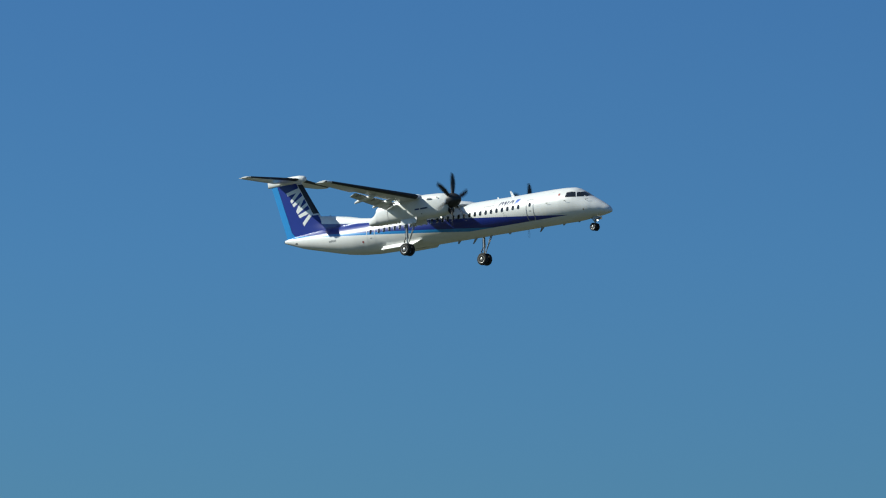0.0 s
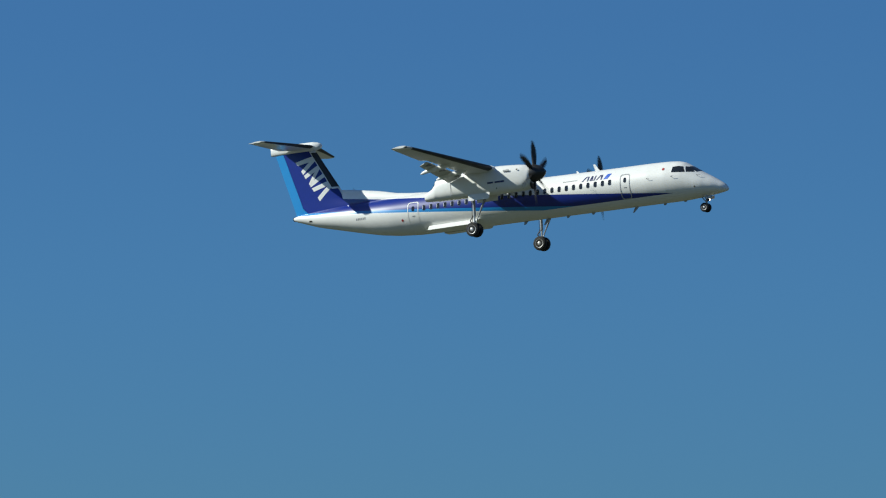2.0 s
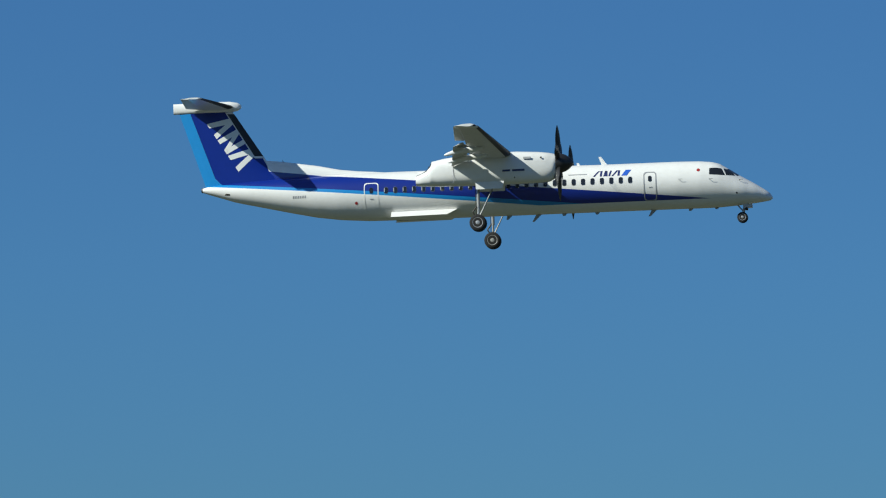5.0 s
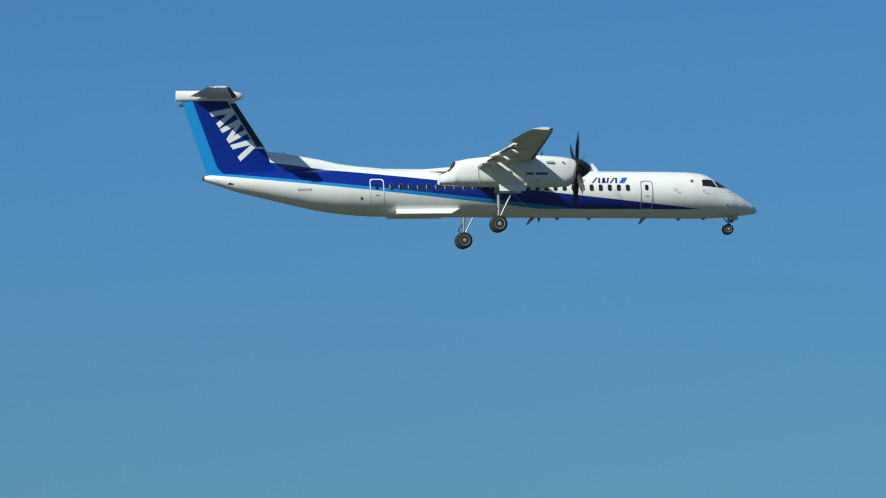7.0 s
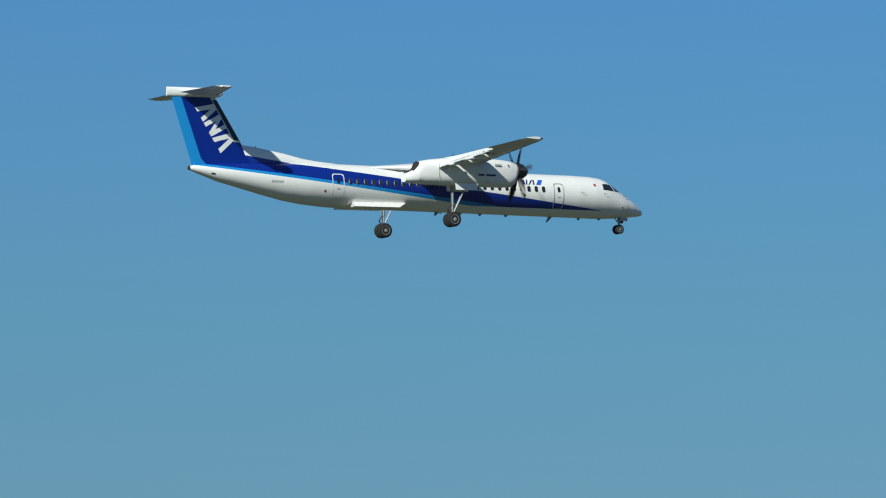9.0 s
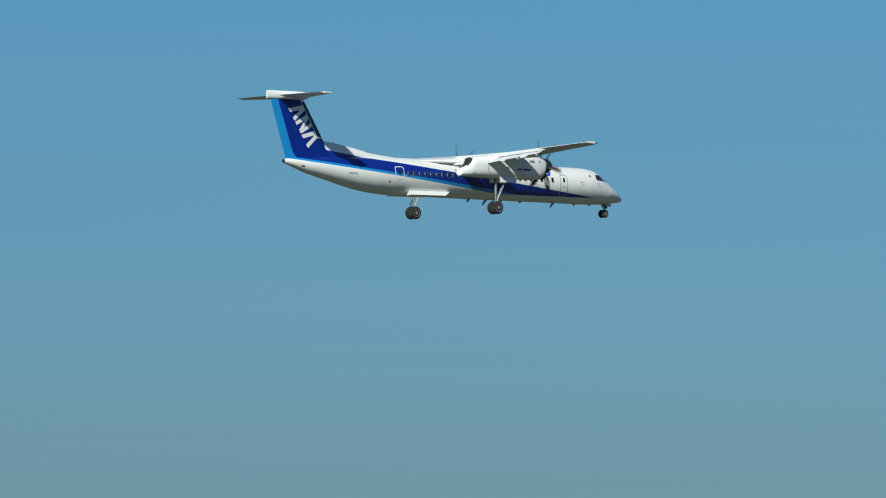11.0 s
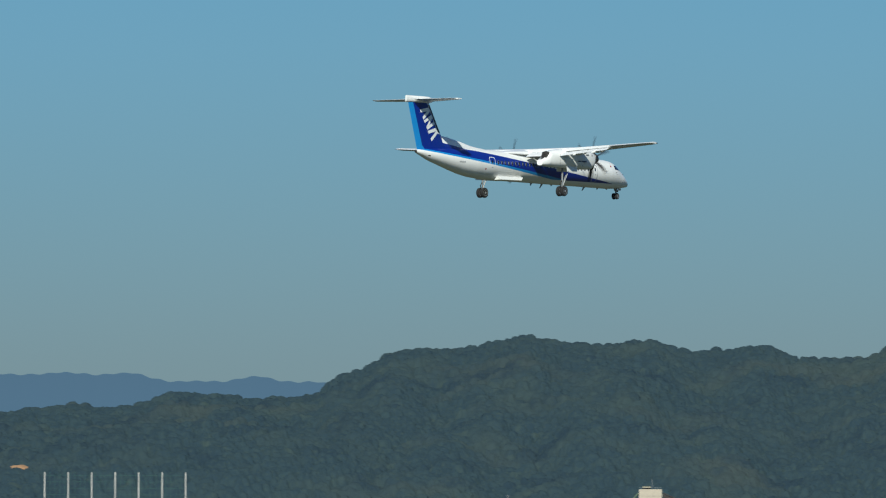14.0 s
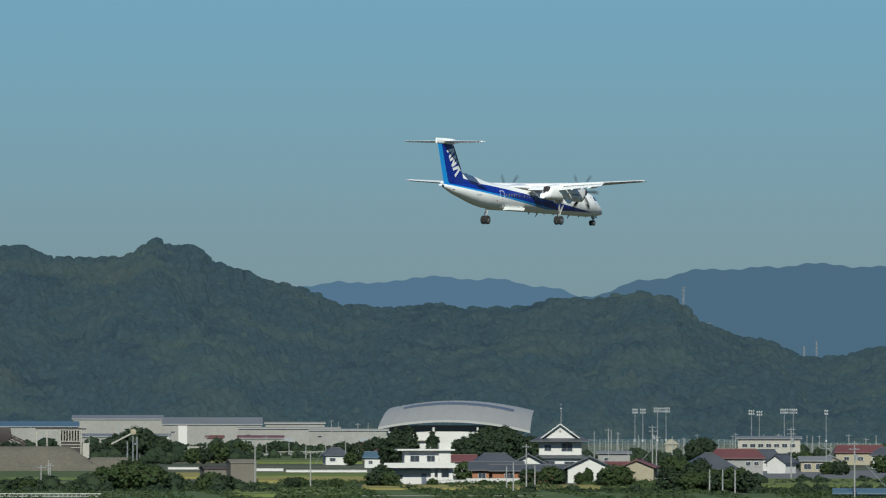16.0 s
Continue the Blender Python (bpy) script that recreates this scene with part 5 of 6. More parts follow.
house(301, 2250, 9, 6, 3.2, 0.5, 0, grey_wall, grey_roof, "low grey block with a flat roof", ((-2, 1.6, 1.4, 0.9),), ridge=False)
house(-462, 3420, 3.8, 4, 9.4, 0.4, 0, plaster, factory_wall, "narrow white tower block before the halls", (), ridge=False, over=0.1)
house(-500, 3380, 6.5, 5, 5.2, 0.5, 0, plaster, grey_roof, "small white office before the factory halls", ((0, 3.2, 1.6, 0.9),), ridge=False)
house(-405, 3300, 7, 5, 4.6, 0.8, 0, factory_wall, red_roof, "pale low store with a dull red roof", (), ridge=False)
house(402, 3000, 4.2, 4, 3.4, 1.2, 0, beige_wall, beige_wall, "small cream hut behind the ball net", (), hip=2.0)
house(748, 1330, 10.4, 4, 1.0, 0.6, 0, grey_wall, blue_roof, "low farm shed with a faded blue roof", (), ridge=False)
for k, d, w, h, m, r, lab in ((-1120, 3150, 13, 8.5, plaster, grey_roof, "white office block with a flat roof"), (-1185, 3250, 10, 6, beige_wall, tile_roof, "cream house among shops"), (-1350, 3100, 12, 5.2, plaster, tile_roof, "white house with dark tiled roof"),
                              (-1400, 3250, 14, 6.5, grey_wall, grey_roof, "grey low shop building"), (-1270, 3200, 9, 4.6, plaster, red_roof, "white shop with a red roof edge"), (-1060, 3000, 9, 4.2, plaster, tile_roof, "white house near the mixing tower")):
    house(k, d, w, 9, h, 1.0, 0, m, r, lab, ((-w / 4, h * 0.6, 1.8, 1.2), (w / 4, h * 0.6, 1.8, 1.2)), group="shops and houses", ridge=False)
for k, d, w, h, m, r, lab in ((-1149, 3160, 11.4, 14.2, factory_wall, grey_roof, "tall off-white office block with a flat roof"), (-1398, 3120, 8, 12.4, grey_wall, tile_roof, "tall grey shop house with a brown roof"), (-1300, 3260, 9, 7.2, grey_wall, red_roof, "low grey shop with a red roof edge"),
                              (-1250, 3230, 8, 6.0, factory_wall, tile_roof, "pale shop with a dark roof"), (-1198, 3300, 9, 7.4, grey_wall, grey_roof, "grey low block with rows of windows"), (-1350, 3200, 9, 6.4, beige_wall, red_roof, "cream shop with a red fascia"),
                              (-1075, 3330, 14, 8.6, factory_wall, grey_roof, "pale warehouse office with a flat roof"), (-1012, 3400, 14, 8.2, grey_wall, blue_roof, "grey warehouse beside the mixing tower")):
    house(k, d, w, 9, h, 0.5, 0, m, r, lab, tuple((-w / 3 + w / 3 * q, h * f, 1.6, 0.9) for q in range(3) for f in (0.5, 0.82)), group="shops and houses", ridge=False)
factory(-907, -687, 0, 790, "long white flat-roofed depot", factory_wall, 0.4, d=3300, depth=20)
sign = thing("roadside_sign", "tall red and white roadside sign on a post", "sign", facing(-1234, 3150))
part("post", rod((0, 0, 0), (0, 0, 11), 0.3), steel_grey, sign)
part("board", box(0, 0, 13.2, 3.2, 0.5, 6.6, 0.05), factory_wall, sign)
part("red_panel", box(0, -0.28, 15.2, 4.0, 0.2, 2.4), red_steel, sign)
part("plain_mark", box(0, -0.42, 15.2, 3.0, 0.06, 0.7), plaster, sign)
for z in (10.8, 12.0, 13.2):
    part("plain_mark", box(0, -0.28, z, 2.4, 0.06, 0.4), steel_grey, sign)
for k, z, m in ((-1285, 11.8, green_steel), (-1205, 9.0, red_steel), (-1318, 8.0, red_steel)):
    ad = thing("roadside_sign", "small coloured roadside sign on a tall post", "sign", facing(k, 3140))
    part("post", rod((0, 0, 0), (0, 0, z), 0.2), steel_grey, ad)
    part("board", box(0, -0.3, z + 0.4, 2.2, 0.3, 2.6, 0.05), m, ad)
    part("plain_mark", box(0, -0.48, z + 0.4, 1.4, 0.06, 0.5), plaster, ad)
gaz = thing("garden_shelter", "small round garden shelter with a straw-brown roof", "shelter", facing(469, 1475))
part("roof", revolve([(1.9, 2.0), (2.1, 1.9), (2.7, 0.4), (2.85, 0.02)], 16, "Z"), beige_wall, gaz)
for x in (-1.2, 1.2):
    part("post", rod((x, 0, 0), (x, 0, 2.0), 0.08), bark, gaz)
hut = thing("field_hut", "weathered wooden hut in the grass", "hut", facing(393, 1520))
part("wall", box(0, 0, 0.9, 3.4, 2.4, 1.8), grey_wall, hut)
part("roof", box(0.2, -0.2, 1.95, 4.4, 3.0, 0.2, 0.03), concrete, hut)
part("doorway", box(-0.4, -1.22, 0.75, 1.2, 0.08, 1.4), arena_dark, hut)


# ---- fields, roads, walls ----
def strip(name, x0, x1, y0, y1, mat, h, label, category, kind="structure"):
    """A raised strip of ground between two bearings and two sight lines."""
    d0, d1 = 196364 / (y0 - 735), 196364 / (y1 - 735)
    bm = bmesh.new()
    lo = [site(x0 - 784, d1), site(x1 - 784, d1), site(x1 - 784, d0), site(x0 - 784, d0)]
    a, b = [bm.verts.new(p) for p in lo], [bm.verts.new(p + Vector((0, 0, h))) for p in lo]
    bm.faces.new(a), bm.faces.new(b)
    for i in range(4):
        bm.faces.new((a[i], a[(i + 1) % 4], b[(i + 1) % 4], b[i]))
    return tagged(part(name, bm, mat, smooth=False), label, category, kind=kind)


for x0, x1, y0, y1, mat, h in ((452, 650, 848, 855, rice_gold, 0.5), (452, 650, 840, 846, rice_green, 0.5), (430, 640, 808, 816, grass_dark, 0.4), (415, 640, 817, 821, rice_green, 0.5), (270, 420, 813, 818, rice_gold, 0.45), (270, 420, 806, 811, rice_green, 0.45),
                               (640, 1060, 862, 869, rice_gold, 0.5), (640, 1070, 871, 876, grass_dark, 0.4), (1060, 1150, 862, 866, rice_green, 0.5), (-60, 330, 857, 866, rice_green, 0.5), (0, 180, 838, 850, grass_dark, 0.6), (640, 1400, 878, 890, grass_dark, 0.5),
                               (1320, 1620, 853, 867, rice_green, 0.8), (400, 640, 866, 880, rice_green, 0.5), (430, 590, 795, 800, grass_dark, 0.3), (-60, 400, 870, 890, grass_dark, 0.5), (300, 420, 840, 848, rice_gold, 0.5)):
    strip("field", x0, x1, y0, y1, mat, h, "strip of farm field with ripening crop", "field")
strip("road", 640, 1330, 875.5, 877.5, asphalt, 0.12, "narrow farm road with a pale edge", "road")
strip("road", 1340, 1620, 834, 851, asphalt, 0.3, "grey asphalt yard", "road")
strip("road", 420, 600, 804, 806, concrete, 0.15, "pale farm road", "road")


def low_wall(x0, x1, y, h, mat, label, posts=0, name="low_wall"):
    d = 196364 / (y - 735)
    w = (x1 - x0) * d / 14026
    ob = thing(name, label, "wall" if name == "low_wall" else "guard rail", facing((x0 + x1) / 2 - 784, d))
    if posts:
        part("rail", box(0, 0, h - 0.1, w, 0.1, 0.12, 0.03), mat, ob)
        part("rail", box(0, 0, h - 0.5, w, 0.1, 0.08, 0.03), mat, ob)
        for i in range(posts):
            part("post", box(-w / 2 + w * (i + 0.5) / posts, 0.1, h / 2, 0.12, 0.12, h), steel_grey, ob)
    else:
        part("panel", box(0, 0, h / 2, w, 0.2, h, 0.02), mat, ob)
        part("coping", box(0, 0, h + 0.06, w + 0.1, 0.34, 0.12, 0.02), mat, ob)
    return ob


low_wall(452, 500, 834, 0.6, plaster, "white roadside wall by the fields")
low_wall(505, 648, 836, 0.5, plaster, "long white roadside wall by the fields")
low_wall(296, 362, 831, 0.5, plaster, "white roadside wall beside bushes")
low_wall(824, 930, 857, 1.1, plaster, "white garden wall of the village")
low_wall(770, 830, 858, 0.9, plaster, "low white garden wall")
low_wall(430, 570, 794, 0.5, plaster, "distant white roadside wall", 0)
low_wall(470, 600, 803, 0.8, plaster, "distant white guard rail", 24, "guard_rail")
low_wall(-60, 178, 886, 1.2, plaster, "pale metal guard rail along the road", 30, "guard_rail")
low_wall(640, 960, 883, 0.6, concrete, "pale fence rail along the field", 40, "guard_rail")


# ---- poles, masts, nets ----
def utility_pole(k, d, h, arms=2, stay=0.0, label="grey concrete utility pole with cross arms"):
    ob = thing("utility_pole", label, "pole", facing(k, d, random.uniform(-25, 25)), "utility poles")
    part("pole", rod((0, 0, 0), (0, 0, h), 0.14, 0.09, 10), pole_concrete, ob)
    for i in range(arms):
        part("cross_arm", box(0, -0.15, h - 0.5 - 0.9 * i, 1.8, 0.1, 0.1), steel_grey, ob)
        for x in (-0.8, -0.3, 0.3, 0.8):
            part("insulator", rod((x, -0.15, h - 0.45 - 0.9 * i), (x, -0.15, h - 0.28 - 0.9 * i), 0.05, sides=6), steel_grey, ob)
    if arms > 1:
        part("transformer", rod((0.35, 0, h - 3.2), (0.35, 0, h - 2.3), 0.28), steel_grey, ob)
    if stay:
        part("stay", rod((0, 0, h - 2), (stay, 0, 0), 0.05, sides=6), steel_grey, ob)


for x, top, base, arms, stay in ((585, 743, 800, 1, 0), (598, 746, 800, 0, 0), (632, 749, 802, 1, 0), (650, 748, 802, 0, 0), (1010, 762, 815, 1, 0), (1050, 763, 820, 0, 0), (1092, 764, 818, 1, 0), (1128, 770, 815, 0, 0), (1188, 772, 812, 0, 0), (1208, 774, 812, 1, 0),
                                 (1300, 766, 812, 1, 0), (1350, 768, 812, 0, 0), (1376, 767, 820, 1, 0), (1436, 772, 815, 0, 0), (1500, 768, 812, 1, 0), (1548, 770, 815, 0, 0), (298, 762, 806, 0, 0), (470, 772, 808, 1, 0), (510, 770, 806, 0, 0), (450, 779, 862, 0, 0), (548, 800, 866, 0, 0), (575, 775, 822, 1, -3), (365, 768, 812, 1, 0), (335, 766, 809, 1, 0), (245, 766, 813, 1, 0), (228, 785, 804, 1, 0), (209, 748, 800, 2, 0), (157, 765, 798, 1, 0), (907, 818, 874, 0, 0), (930, 786, 872, 1, 0),
                                 (895, 828, 868, 0, 0), (945, 832, 866, 0, 0), (970, 776, 820, 0, 0), (1153, 752, 845, 2, 0), (1160, 770, 848, 1, -7), (1510, 780, 884, 2, 8), (1398, 756, 852, 2, 0), (1460, 790, 840, 1, 0), (1367, 800, 834, 1, 0), (1313, 800, 842, 0, 0), (1277, 833, 875, 0, 0), (1254, 838, 876, 0, 0), (1299, 845, 876, 0, 0),
                                 (1232, 768, 800, 1, 0), (1295, 770, 800, 1, 0), (1530, 775, 820, 1, 0), (1448, 770, 800, 1, 0), (1426, 770, 800, 0, 0), (1075, 758, 825, 1, 0), (1110, 795, 825, 0, 0), (72, 838, 865, 1, 0), (85, 815, 862, 0, 0), (88, 820, 862, 1, 0), (610, 772, 824, 1, 0), (540, 770, 815, 0, 0), (705, 772, 826, 0, 0), (760, 790, 850, 0, 0), (1080, 762, 822, 0, 0),
                                 (-40, 770, 815, 1, 0), (-110, 765, 815, 1, 0), (-420, 700, 790, 1, 0), (-560, 720, 792, 2, 0), (-640, 715, 790, 1, 0), (-530, 712, 790, 1, 0), (-330, 715, 795, 1, 0)):
    d = 196364 / (base - 735)
    utility_pole(x - 784, d, max(4.5, z_at(top - 735, d)), arms, stay)


def light_mast(x, top, d, n, rows):
    h = z_at(top - 735, d)
    ob = thing("floodlight_mast", "tall steel mast with a row of floodlights", "floodlight", facing(x - 784, d), "sports ground floodlights")
    part("mast", rod((0, 0, 0), (0, 0, h), 0.18, 0.10, 10), steel_grey, ob)
    for r in range(rows):
        part("rack", box(0, 0, h - r * 1.1, n * 0.75, 0.18, 0.18), steel_grey, ob)
        for i in range(n):
            part("lamp", box((i - (n - 1) / 2) * 0.8, -0.25, h + 0.4 - r * 1.1, 0.42, 0.3, 0.42, 0.08), lamp_white, ob)
    part("ladder_box", box(0, -0.35, h * 0.28, 0.5, 0.4, 0.8), lamp_white, ob)


for x, top, n, rows in ((1122, 726, 3, 2), (1136, 726, 3, 2), (1162, 724, 4, 2), (1177, 724, 4, 2), (1328, 728, 3, 2), (1342, 730, 3, 2), (1386, 726, 4, 2), (1402, 726, 4, 2), (1460, 728, 2, 2)):
    light_mast(x, top, 3020, n, rows)


def ball_net(x0, x1, top, d, n, label, mat, cords=9, r=0.13, posts=None):
    w, h = (x1 - x0) * d / 14026, z_at(top - 735, d)
    ob = thing("ball_net", label, "net", facing((x0 + x1) / 2 - 784, d))
    for i in range(n):
        part("post", rod((-w / 2 + w * i / (n - 1), 0, 0), (-w / 2 + w * i / (n - 1), 0, h), r, r * 0.8, 8), posts or steel_grey, ob)
    bm = bmesh.new()
    for i in range(cords):
        add_box(bm, 0, 0, h * (i + 0.5) / cords, w, 0.04, 0.05)
    for i in range(n * 4):
        add_box(bm, -w / 2 + w * i / (n * 4), 0, h / 2, 0.05, 0.04, h)
    part("netting", bm, mat, ob, smooth=False)


ball_net(1040, 1320, 777, 2870, 29, "tall sports ground net on grey posts", net_cord)
ball_net(1400, 1560, 783, 2900, 15, "sports ground net on grey posts", net_cord)
ball_net(-1239, -990, 662, 3100, 7, "very tall driving range net on white posts", material("net_green", (0.03, 0.10, 0.08), 0.9), 12, 0.3, plaster)


def striped_mast(b, d, z0, h, r, label):
    p = Vector((d * math.sin(radians(b)), d * math.cos(radians(b)), z0))
    ob = thing("transmitter_mast", label, "mast", Matrix.Translation(p))
    for i in range(7):
        part("section", rod((0, 0, h * i / 7), (0, 0, h * (i + 1) / 7), r * (1 - 0.08 * i), sides=8), lamp_white if i % 2 else red_steel, ob)


striped_mast(45.905, 4840, 88, 31, 0.5, "red and white striped transmitter mast on a hill")
striped_mast(47.87, 4440, 58, 16, 0.4, "slim red and white mast on the wooded hill")
tw = thing("water_tower", "white round-headed tower on the wooded hill", "tower", Matrix.Translation(Vector((4440 * math.sin(radians(47.66)), 4440 * math.cos(radians(47.66)), 58))))
part("shaft", rod((0, 0, 0), (0, 0, 11), 0.9), lamp_white, tw)
part("head", revolve([(9, 0.9), (11, 1.8), (14, 1.6), (15, 0.3)], 16, "Z"), lamp_white, tw)


# ---- trees ----
def tree(k, d, h, w, leaf, label, seed, n=46, trunk=0.25, low=0.15):
    rng = np.random.default_rng(seed)
    ob = thing("tree", label, "tree", facing(k, d))
    part("trunk", rod((0, 0, 0), (0, 0, h * 0.7), 0.035 * h + 0.05, 0.05, 8), bark, ob)
    for i in range(4):
        a = rng.uniform(0, 6.28)
        part("limb", rod((0, 0, h * (0.25 + 0.1 * i)), (w * 0.3 * math.cos(a), w * 0.3 * math.sin(a), h * (0.45 + 0.1 * i)), 0.09, 0.03, 6), bark, ob)
    u = rng.normal(size=(n, 3))
    u /= np.linalg.norm(u, axis=1)[:, None]
    u *= rng.uniform(0.3, 1, n)[:, None] ** 0.5
    c = u * np.array((w / 2, w / 2, h * (1 - low) / 2)) * 0.86 + np.array((0, 0, h * (0.5 + low / 2)))
    rad = rng.uniform(0.032, 0.075, n) * min(w, h) * 0.9
    m = crowns("crown", c, rad, leaf, 1, seed, 0.85, 0.4)
    co = points_of(m)
    k = len(co) // n
    soften(m, (co - np.array((0, 0, h * 0.35))) / np.array((w, w, h)) * 1.5 + 0.35 * (co - np.repeat(c, k, 0)) / np.repeat(rad, k)[:, None])
    m.parent = ob
    per = 13
    d = rng.normal(size=(n, per, 3))
    d /= np.linalg.norm(d, axis=2)[..., None]
    at = (c[:, None] + d * rad[:, None, None] * rng.uniform(0.9, 1.75, (n, per))[..., None]).reshape(-1, 3)
    out = d.reshape(-1, 3) * 0.6 + (at - np.array((0, 0, h * 0.35))) / np.array((w, w, h)) * 1.4
    lv = leaf_cloud("leaves", at, out, rng.uniform(0.14, 0.34, len(at)) * (0.7 + 0.045 * h), leaf, seed + 5)
    lv.parent = ob
    return ob


def leafy(at, r, per, mat, seed, name, label, category, lo=0.15, hi=0.4):
    """Leaf sprays over many low clumps."""
    rng = np.random.default_rng(seed)
    d = rng.normal(size=(len(at), per, 3))
    d[..., 2] = np.abs(d[..., 2])
    d /= np.linalg.norm(d, axis=2)[..., None]
    p = at[:, None] + d * r[:, None, None] * rng.uniform(0.8, 1.2, (len(at), per))[..., None]
    ob = leaf_cloud(name, p.reshape(-1, 3), d.reshape(-1, 3) + np.array((0, 0, 0.4)), rng.uniform(lo, hi, len(at) * per), mat, seed)
    return tagged(ob, label, category, kind="stuff")


spots = [(-541, 2420, 11, 14), (-575, 2440, 9, 9), (-510, 2430, 8.5, 8), (-498, 2390, 8, 7), (-82, 1960, 11, 7), (-62, 1940, 12, 6), (-100, 1980, 9, 5), (-20, 1990, 10.5, 4), (50, 1920, 10, 8), (75, 1960, 12, 8), (105, 1960, 12, 9), (128, 1990, 10, 8), (30, 1930, 9, 6), (-72, 1640, 5, 6.5),
         (-400, 2300, 6.5, 9), (-425, 2280, 5.5, 7), (-445, 2260, 5, 6), (-355, 2900, 5, 9), (-305, 2850, 4.5, 8), (150, 2150, 9, 9), (165, 1780, 5, 6), (36, 1665, 4.5, 5), (-165, 2200, 4, 5), (-150, 2350, 6.5, 9), (-120, 2430, 7.5, 9), (-180, 2420, 6, 7),
         (300, 1520, 4.9, 6.4), (318, 1525, 4.6, 5), (285, 1530, 4.0, 4), (190, 1580, 4.2, 6), (150, 1600, 3.4, 5), (240, 1600, 2.6, 2.6), (255, 1600, 3.6, 2.4), (205, 1590, 3.4, 3),
         (425, 1560, 5.5, 6), (445, 1540, 5.2, 6.5), (470, 1530, 4.0, 6), (495, 1520, 3.8, 6), (520, 1500, 3.6, 5), (410, 1640, 6, 6), (455, 1640, 5.5, 5), (400, 1900, 3.6, 7), (430, 1900, 3.4, 6), (460, 2300, 8, 9), (445, 2250, 7.5, 7), (700, 1830, 4, 5), (680, 1850, 3.4, 5), (640, 2000, 5.5, 6), (618, 2020, 5, 5), (775, 1900, 5, 7),
         (-560, 1640, 5.0, 6), (-575, 1560, 4.6, 7), (-545, 1580, 5.2, 6.5), (-520, 1600, 4.5, 6), (-600, 1580, 4.0, 6), (-500, 1560, 3.4, 6), (-480, 1540, 3.0, 6), (-600, 1480, 2.6, 5), (-565, 1450, 2.6, 5), (-530, 1470, 2.8, 6), (-750, 1450, 2.6, 5), (-735, 1440, 2.4, 4), (-410, 1450, 3.8, 6), (-390, 1440, 3.6, 5), (-425, 1430, 3.0, 4),
         (-270, 1480, 2.6, 4), (-255, 1500, 2.4, 3), (-190, 1500, 2.2, 3), (-120, 1520, 4.0, 5), (-95, 1520, 3.6, 5), (-110, 1560, 4.6, 5), (-20, 1540, 1.8, 2.6), (70, 1530, 1.6, 2), (-690, 2100, 4.5, 7), (-715, 2160, 5, 6), (-630, 2300, 6, 8), (-645, 2000, 4.0, 6), (-610, 1990, 3.6, 6), (-770, 2500, 6, 8), (-640, 2450, 6, 8), (-1090, 2950, 6, 8), (-1190, 3000, 6, 9), (-1240, 3050, 6.5, 8), (-1280, 3080, 6, 8), (-1170, 3080, 8, 6), (-1110, 3060, 9, 8), (-1095, 3060, 7, 7), (-1375, 3060, 6, 7), (-1330, 2950, 5.5, 9), (-880, 2500, 6, 9), (402, 1445, 4.9, 6), (440, 1440, 4.2, 7), (465, 1442, 3.9, 6), (490, 1438, 4.0, 7), (515, 1436, 5, 7), (535, 1432, 4.2, 6), (-560, 1446, 6.2, 9), (-520, 1444, 5.6, 9)]
for i, (k, d, h, w) in enumerate(spots):
    big = h > 7
    lf = tree_leaf if big or (i * 7) % 5 < 2 else shrub_leaf
    tree(k, d, h, w, lf, ("tall dark green leafy tree beside the village" if big else "round green bush at a field edge" if h < 4.2 else "small leafy green tree near houses"), 100 + i, 330 if big else 170, low=0.1 if big else -0.05)

# rough grass and weeds along the near fields
rng = np.random.default_rng(21)
n = 8500
dd = rng.uniform(1270, 1640, n)
kk = rng.uniform(-800, 800, n)
wave = np.sin(kk * 0.021) + np.sin(kk * 0.05 + dd * 0.02)
keep = wave > -0.5
bb = 57.389 + kk / 244.8
tagged(crowns("weeds", polar(dd, bb, 0.1 + 0 * dd)[keep], rng.uniform(0.25, 0.8, n)[keep], shrub_leaf, 1, 9, 0.8, 0.5), "rough green weeds along the fields", "weeds", kind="stuff")
leafy(polar(dd, bb, 0.1 + 0 * dd)[keep], rng.uniform(0.3, 0.9, keep.sum()), 10, shrub_leaf, 23, "tall_grass", "tall green grass and weeds at the field edges", "grass", 0.1, 0.3)

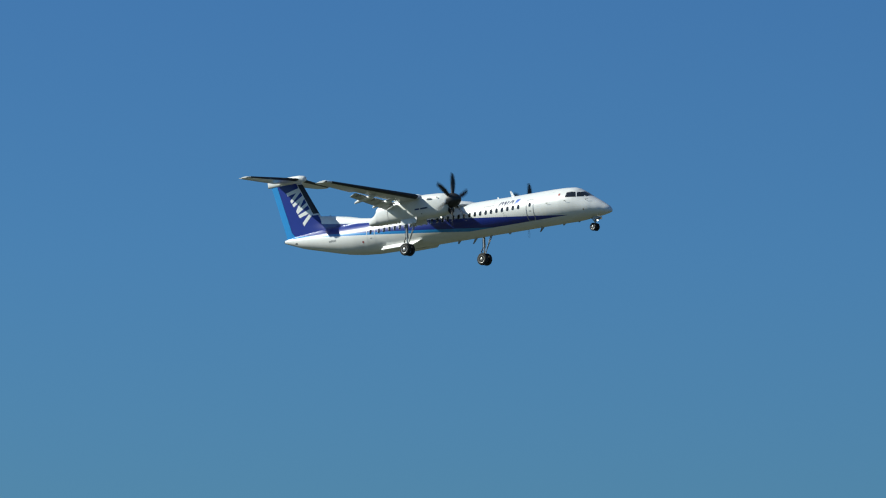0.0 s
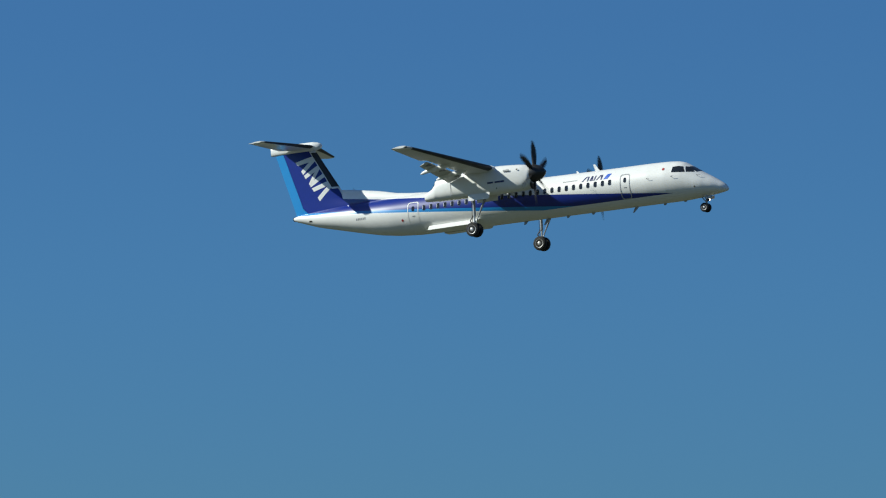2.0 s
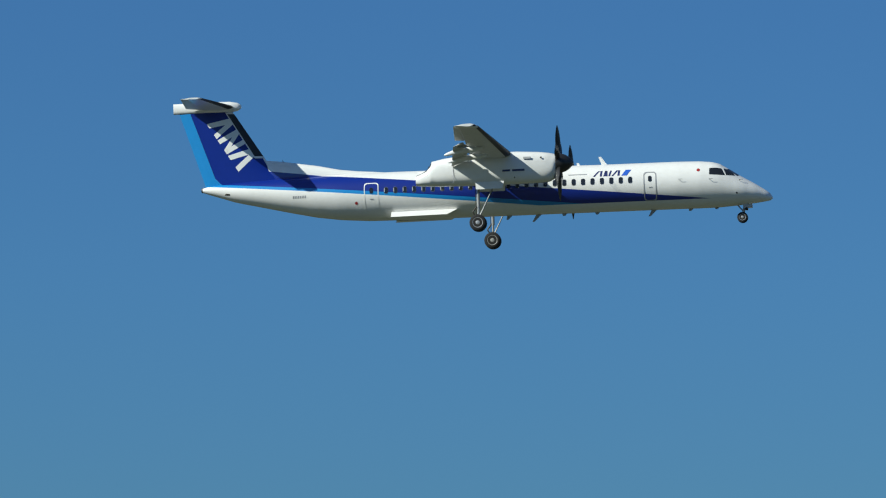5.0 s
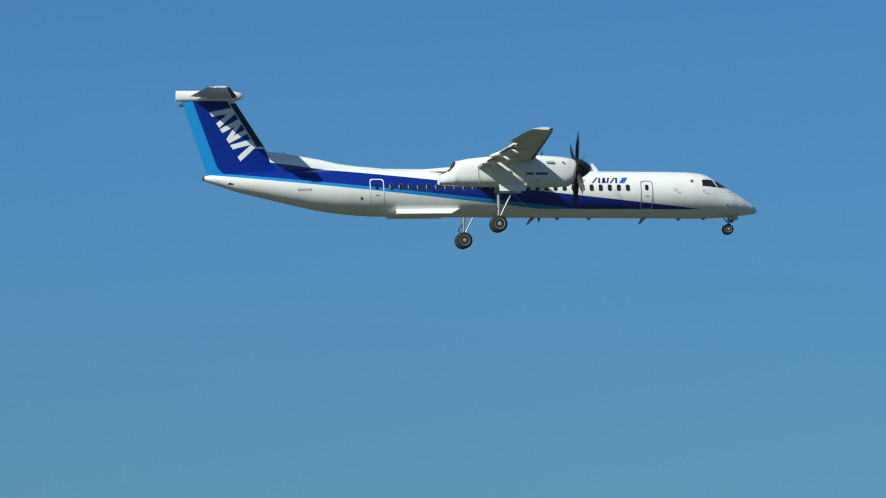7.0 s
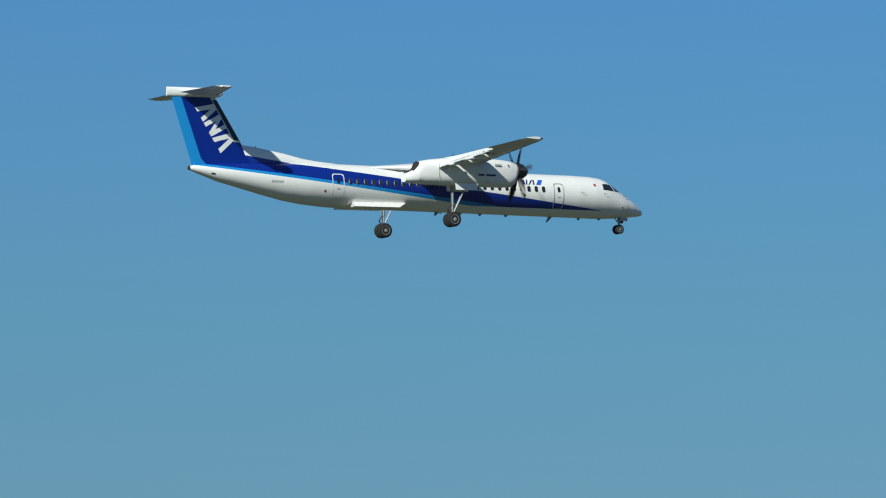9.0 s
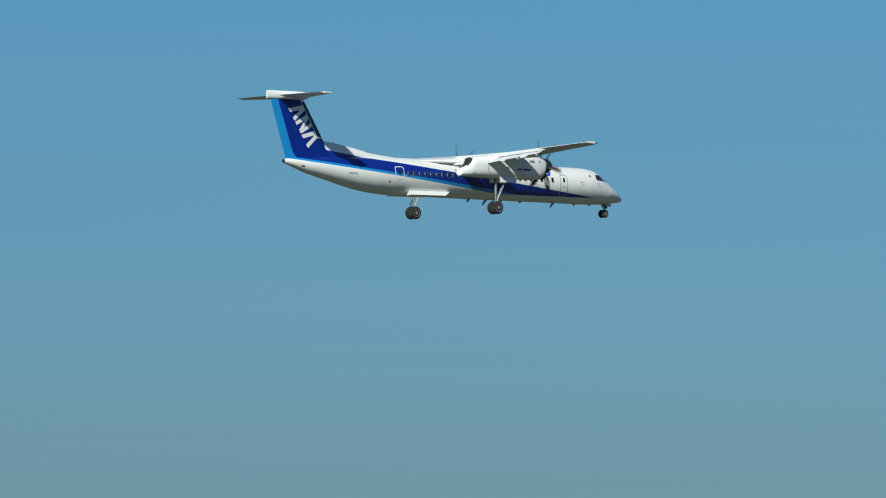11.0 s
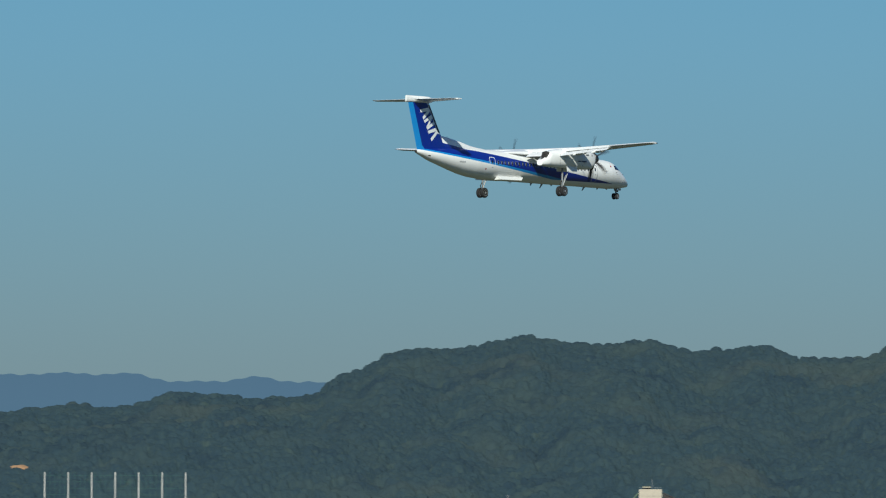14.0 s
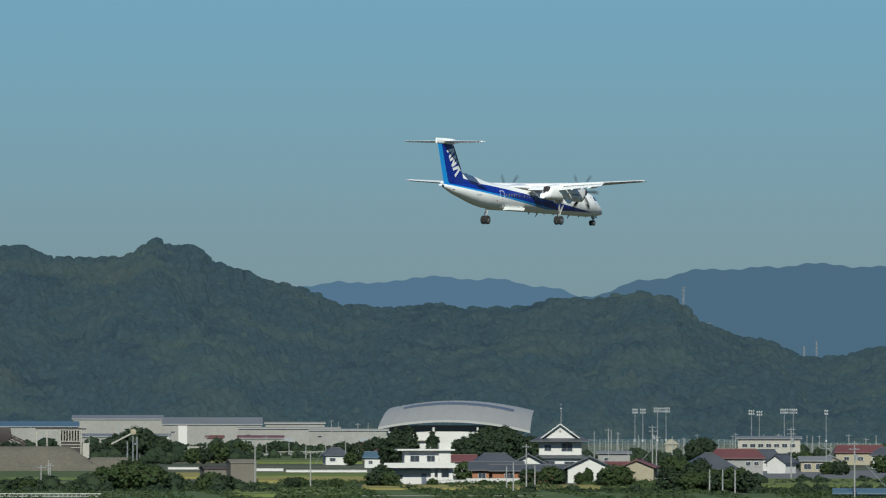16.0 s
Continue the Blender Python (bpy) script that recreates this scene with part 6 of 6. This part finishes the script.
# belts of bushes and low woods between the village and the factories
rng = np.random.default_rng(33)
cs, rs = [], []
for k0, k1, d0, d1, num, lo, hi in ((-784, -470, 2250, 2450, 150, 1.0, 2.6), (-500, -330, 2350, 2700, 130, 0.9, 2.3), (-330, -110, 3000, 3300, 130, 0.9, 2.2), (-784, -330, 3150, 3350, 160, 1.0, 2.6), (150, 420, 2300, 2500, 150, 0.9, 2.0), (330, 820, 2400, 2700, 190, 0.8, 2.2),
                                    (-784, -400, 1440, 1560, 240, 0.5, 1.5), (-430, -330, 1430, 1480, 60, 0.6, 1.6), (380, 560, 1490, 1560, 130, 0.6, 1.5), (540, 800, 1560, 1640, 150, 0.4, 1.0), (130, 330, 1700, 1800, 60, 0.6, 1.6), (-1500, -800, 2700, 3000, 260, 0.8, 2.4), (-700, -560, 2000, 2120, 70, 0.7, 1.8), (-840, -650, 2150, 2300, 110, 0.8, 1.9), (540, 800, 1400, 1450, 200, 0.3, 0.9), (130, 420, 1400, 1440, 120, 0.3, 0.8), (-784, -300, 1395, 1430, 200, 0.3, 0.9), (-470, -100, 2500, 2620, 120, 0.7, 1.7)):
    kk, dd = rng.uniform(k0, k1, num), rng.uniform(d0, d1, num)
    rr = rng.uniform(lo, hi, num) * (0.55 + 0.6 * np.clip(np.sin(kk * 0.06) + np.sin(kk * 0.17 + 1), 0, 1))
    cs.append(polar(dd, 57.389 + kk / 244.8, rr * 0.7)), rs.append(rr)
tagged(crowns("bushes", np.concatenate(cs), np.concatenate(rs), tree_leaf, 1, 17, 0.95, 0.6), "dark green bushes and hedges between the fields", "bushes", kind="stuff")
leafy(np.concatenate(cs), np.concatenate(rs), 26, tree_leaf, 18, "hedge_leaves", "leafy outer twigs of the hedges", "foliage", 0.18, 0.45)

# bare earth cut on the hill side, and lattice pylons on the far range
cut = crowns("earth_bank", polar(np.array([4015.0]), np.array([48.97]), np.array([float(hill_height(np.array(4015.0), np.array(48.97))) - 4.5])), np.array([8.0]), material("bare_earth", (0.3, 0.17, 0.09), 0.95, spread=0.2, scale=0.1), 2, 8, 0.35, 0.4)
tagged(cut, "bank of bare orange earth on the wooded hill", "earth bank")
for b, e, h in ((59.12, 0.93, 17), (59.31, 0.67, 19), (59.99, 0.50, 14), (60.08, 0.54, 18)):
    z0 = 14 + math.tan(radians(e)) * 4790
    pyl = thing("pylon", "pale lattice power pylon on a far hillside", "pylon", Matrix.Translation((4790 * math.sin(radians(b)), 4790 * math.cos(radians(b)), z0 - h)), "power pylons")
    for sx, sy in ((-1, -1), (1, -1), (1, 1), (-1, 1)):
        part("leg", rod((sx * 1.2, sy * 1.2, -40), (sx * 0.2, sy * 0.2, h), 0.16, 0.1, 6), steel_grey, pyl)
    for zz in (0.7, 0.85, 0.97):
        part("cross_arm", box(0, 0, h * zz, 4.2, 0.25, 0.25), steel_grey, pyl)

guide = thing("road_sign", "large white road guide sign on two posts", "sign", facing(-941, 1500))
for x in (-1.8, 1.8):
    part("post", rod((x, 0.1, 0), (x, 0.1, 6.0), 0.09), steel_grey, guide)
part("board", box(0, 0, 4.6, 4.7, 0.08, 2.7, 0.02), grey_wall, guide)
for z, w in ((5.4, 3.4), (4.8, 3.8), (4.2, 2.6)):
    part("plain_mark", box(-0.3, -0.06, z, w, 0.04, 0.22), blue_roof, guide)
disc = thing("road_sign", "small round blue road sign on a post", "sign", facing(-925, 1490))
part("post", rod((0, 0, 0), (0, 0, 3.0), 0.05), steel_grey, disc)
part("disc", revolve([(-0.02, 0.02), (-0.02, 0.4), (0.02, 0.4), (0.02, 0.02)], 20, "Y", (0, -0.07, 2.7)), pale_blue_mark, disc)


# ---- what moves ----
# seconds, heading, pitch and bank in degrees
ATTITUDE = [
    (0.0, 0.27, 2.89, 1.13), (0.5, 0.26, 3.12, 0.46), (1.0, 0.17, 3.11, 0.16), (1.5, 0.20, 3.00, 0.30), (2.0, 0.25, 2.85, 0.92),
    (2.5, 0.25, 2.64, 1.42), (3.0, 0.22, 2.34, 1.92), (3.5, 0.16, 2.07, 2.00), (4.0, 0.27, 2.00, 1.90), (6.5, 0.02, 1.32, 0.50),
    (7.0, 0.13, 1.27, 0.69), (7.5, 0.05, 1.06, 0.52), (8.0, 0.13, 0.66, 0.38), (8.5, 0.14, 0.62, 0.21), (9.0, 0.04, 0.68, 0.38),
    (9.5, 0.12, 0.73, 0.71), (10.0, 0.11, 0.83, 0.89), (12.5, 0.59, 0.05, 0.95), (13.0, 0.46, -0.26, 0.51), (13.5, 0.64, -0.45, 0.38),
    (14.0, 0.46, -0.43, 0.32), (14.5, 0.73, -0.54, 0.03), (15.0, 0.70, -0.42, 0.35), (15.5, 0.89, -0.45, 1.03), (16.0, 0.55, -0.83, 1.06),
]


def flight(t):
    s = (t - 8) / 8
    x = 175.012 + 66.462 * (t - 8) - 0.28 * s * s
    y = 422.17 - 4.11 * s + 14.44 * s * s
    z = 50.666 - 2.979 * (t - 8) - 1.46 * s * s - 3.57 * s ** 3
    yaw, pitch, roll = (float(np.interp(t, [a[0] for a in ATTITUDE], [a[i] for a in ATTITUDE])) for i in (1, 2, 3))
    return pose(x, y, z + 14, roll, -pitch, yaw)


def motions():
    walk(airplane, [(i * 0.5, flight(i * 0.5)) for i in range(33)])
    for hub, s in zip(props, (-1, 1)):
        drift = np.interp(np.arange(481) / 30, (0, 4, 7, 9, 10, 12.5, 13.5, 14.5, 16), (-6, 5, 15, 25, 32, 57, 63, 72, 90))
        walk(hub, [(i / 30, pose(-11.25, s * NAC_Y, HUB_Z, float(drift[i]) + 84.0 * i)) for i in range(481)])


motions()
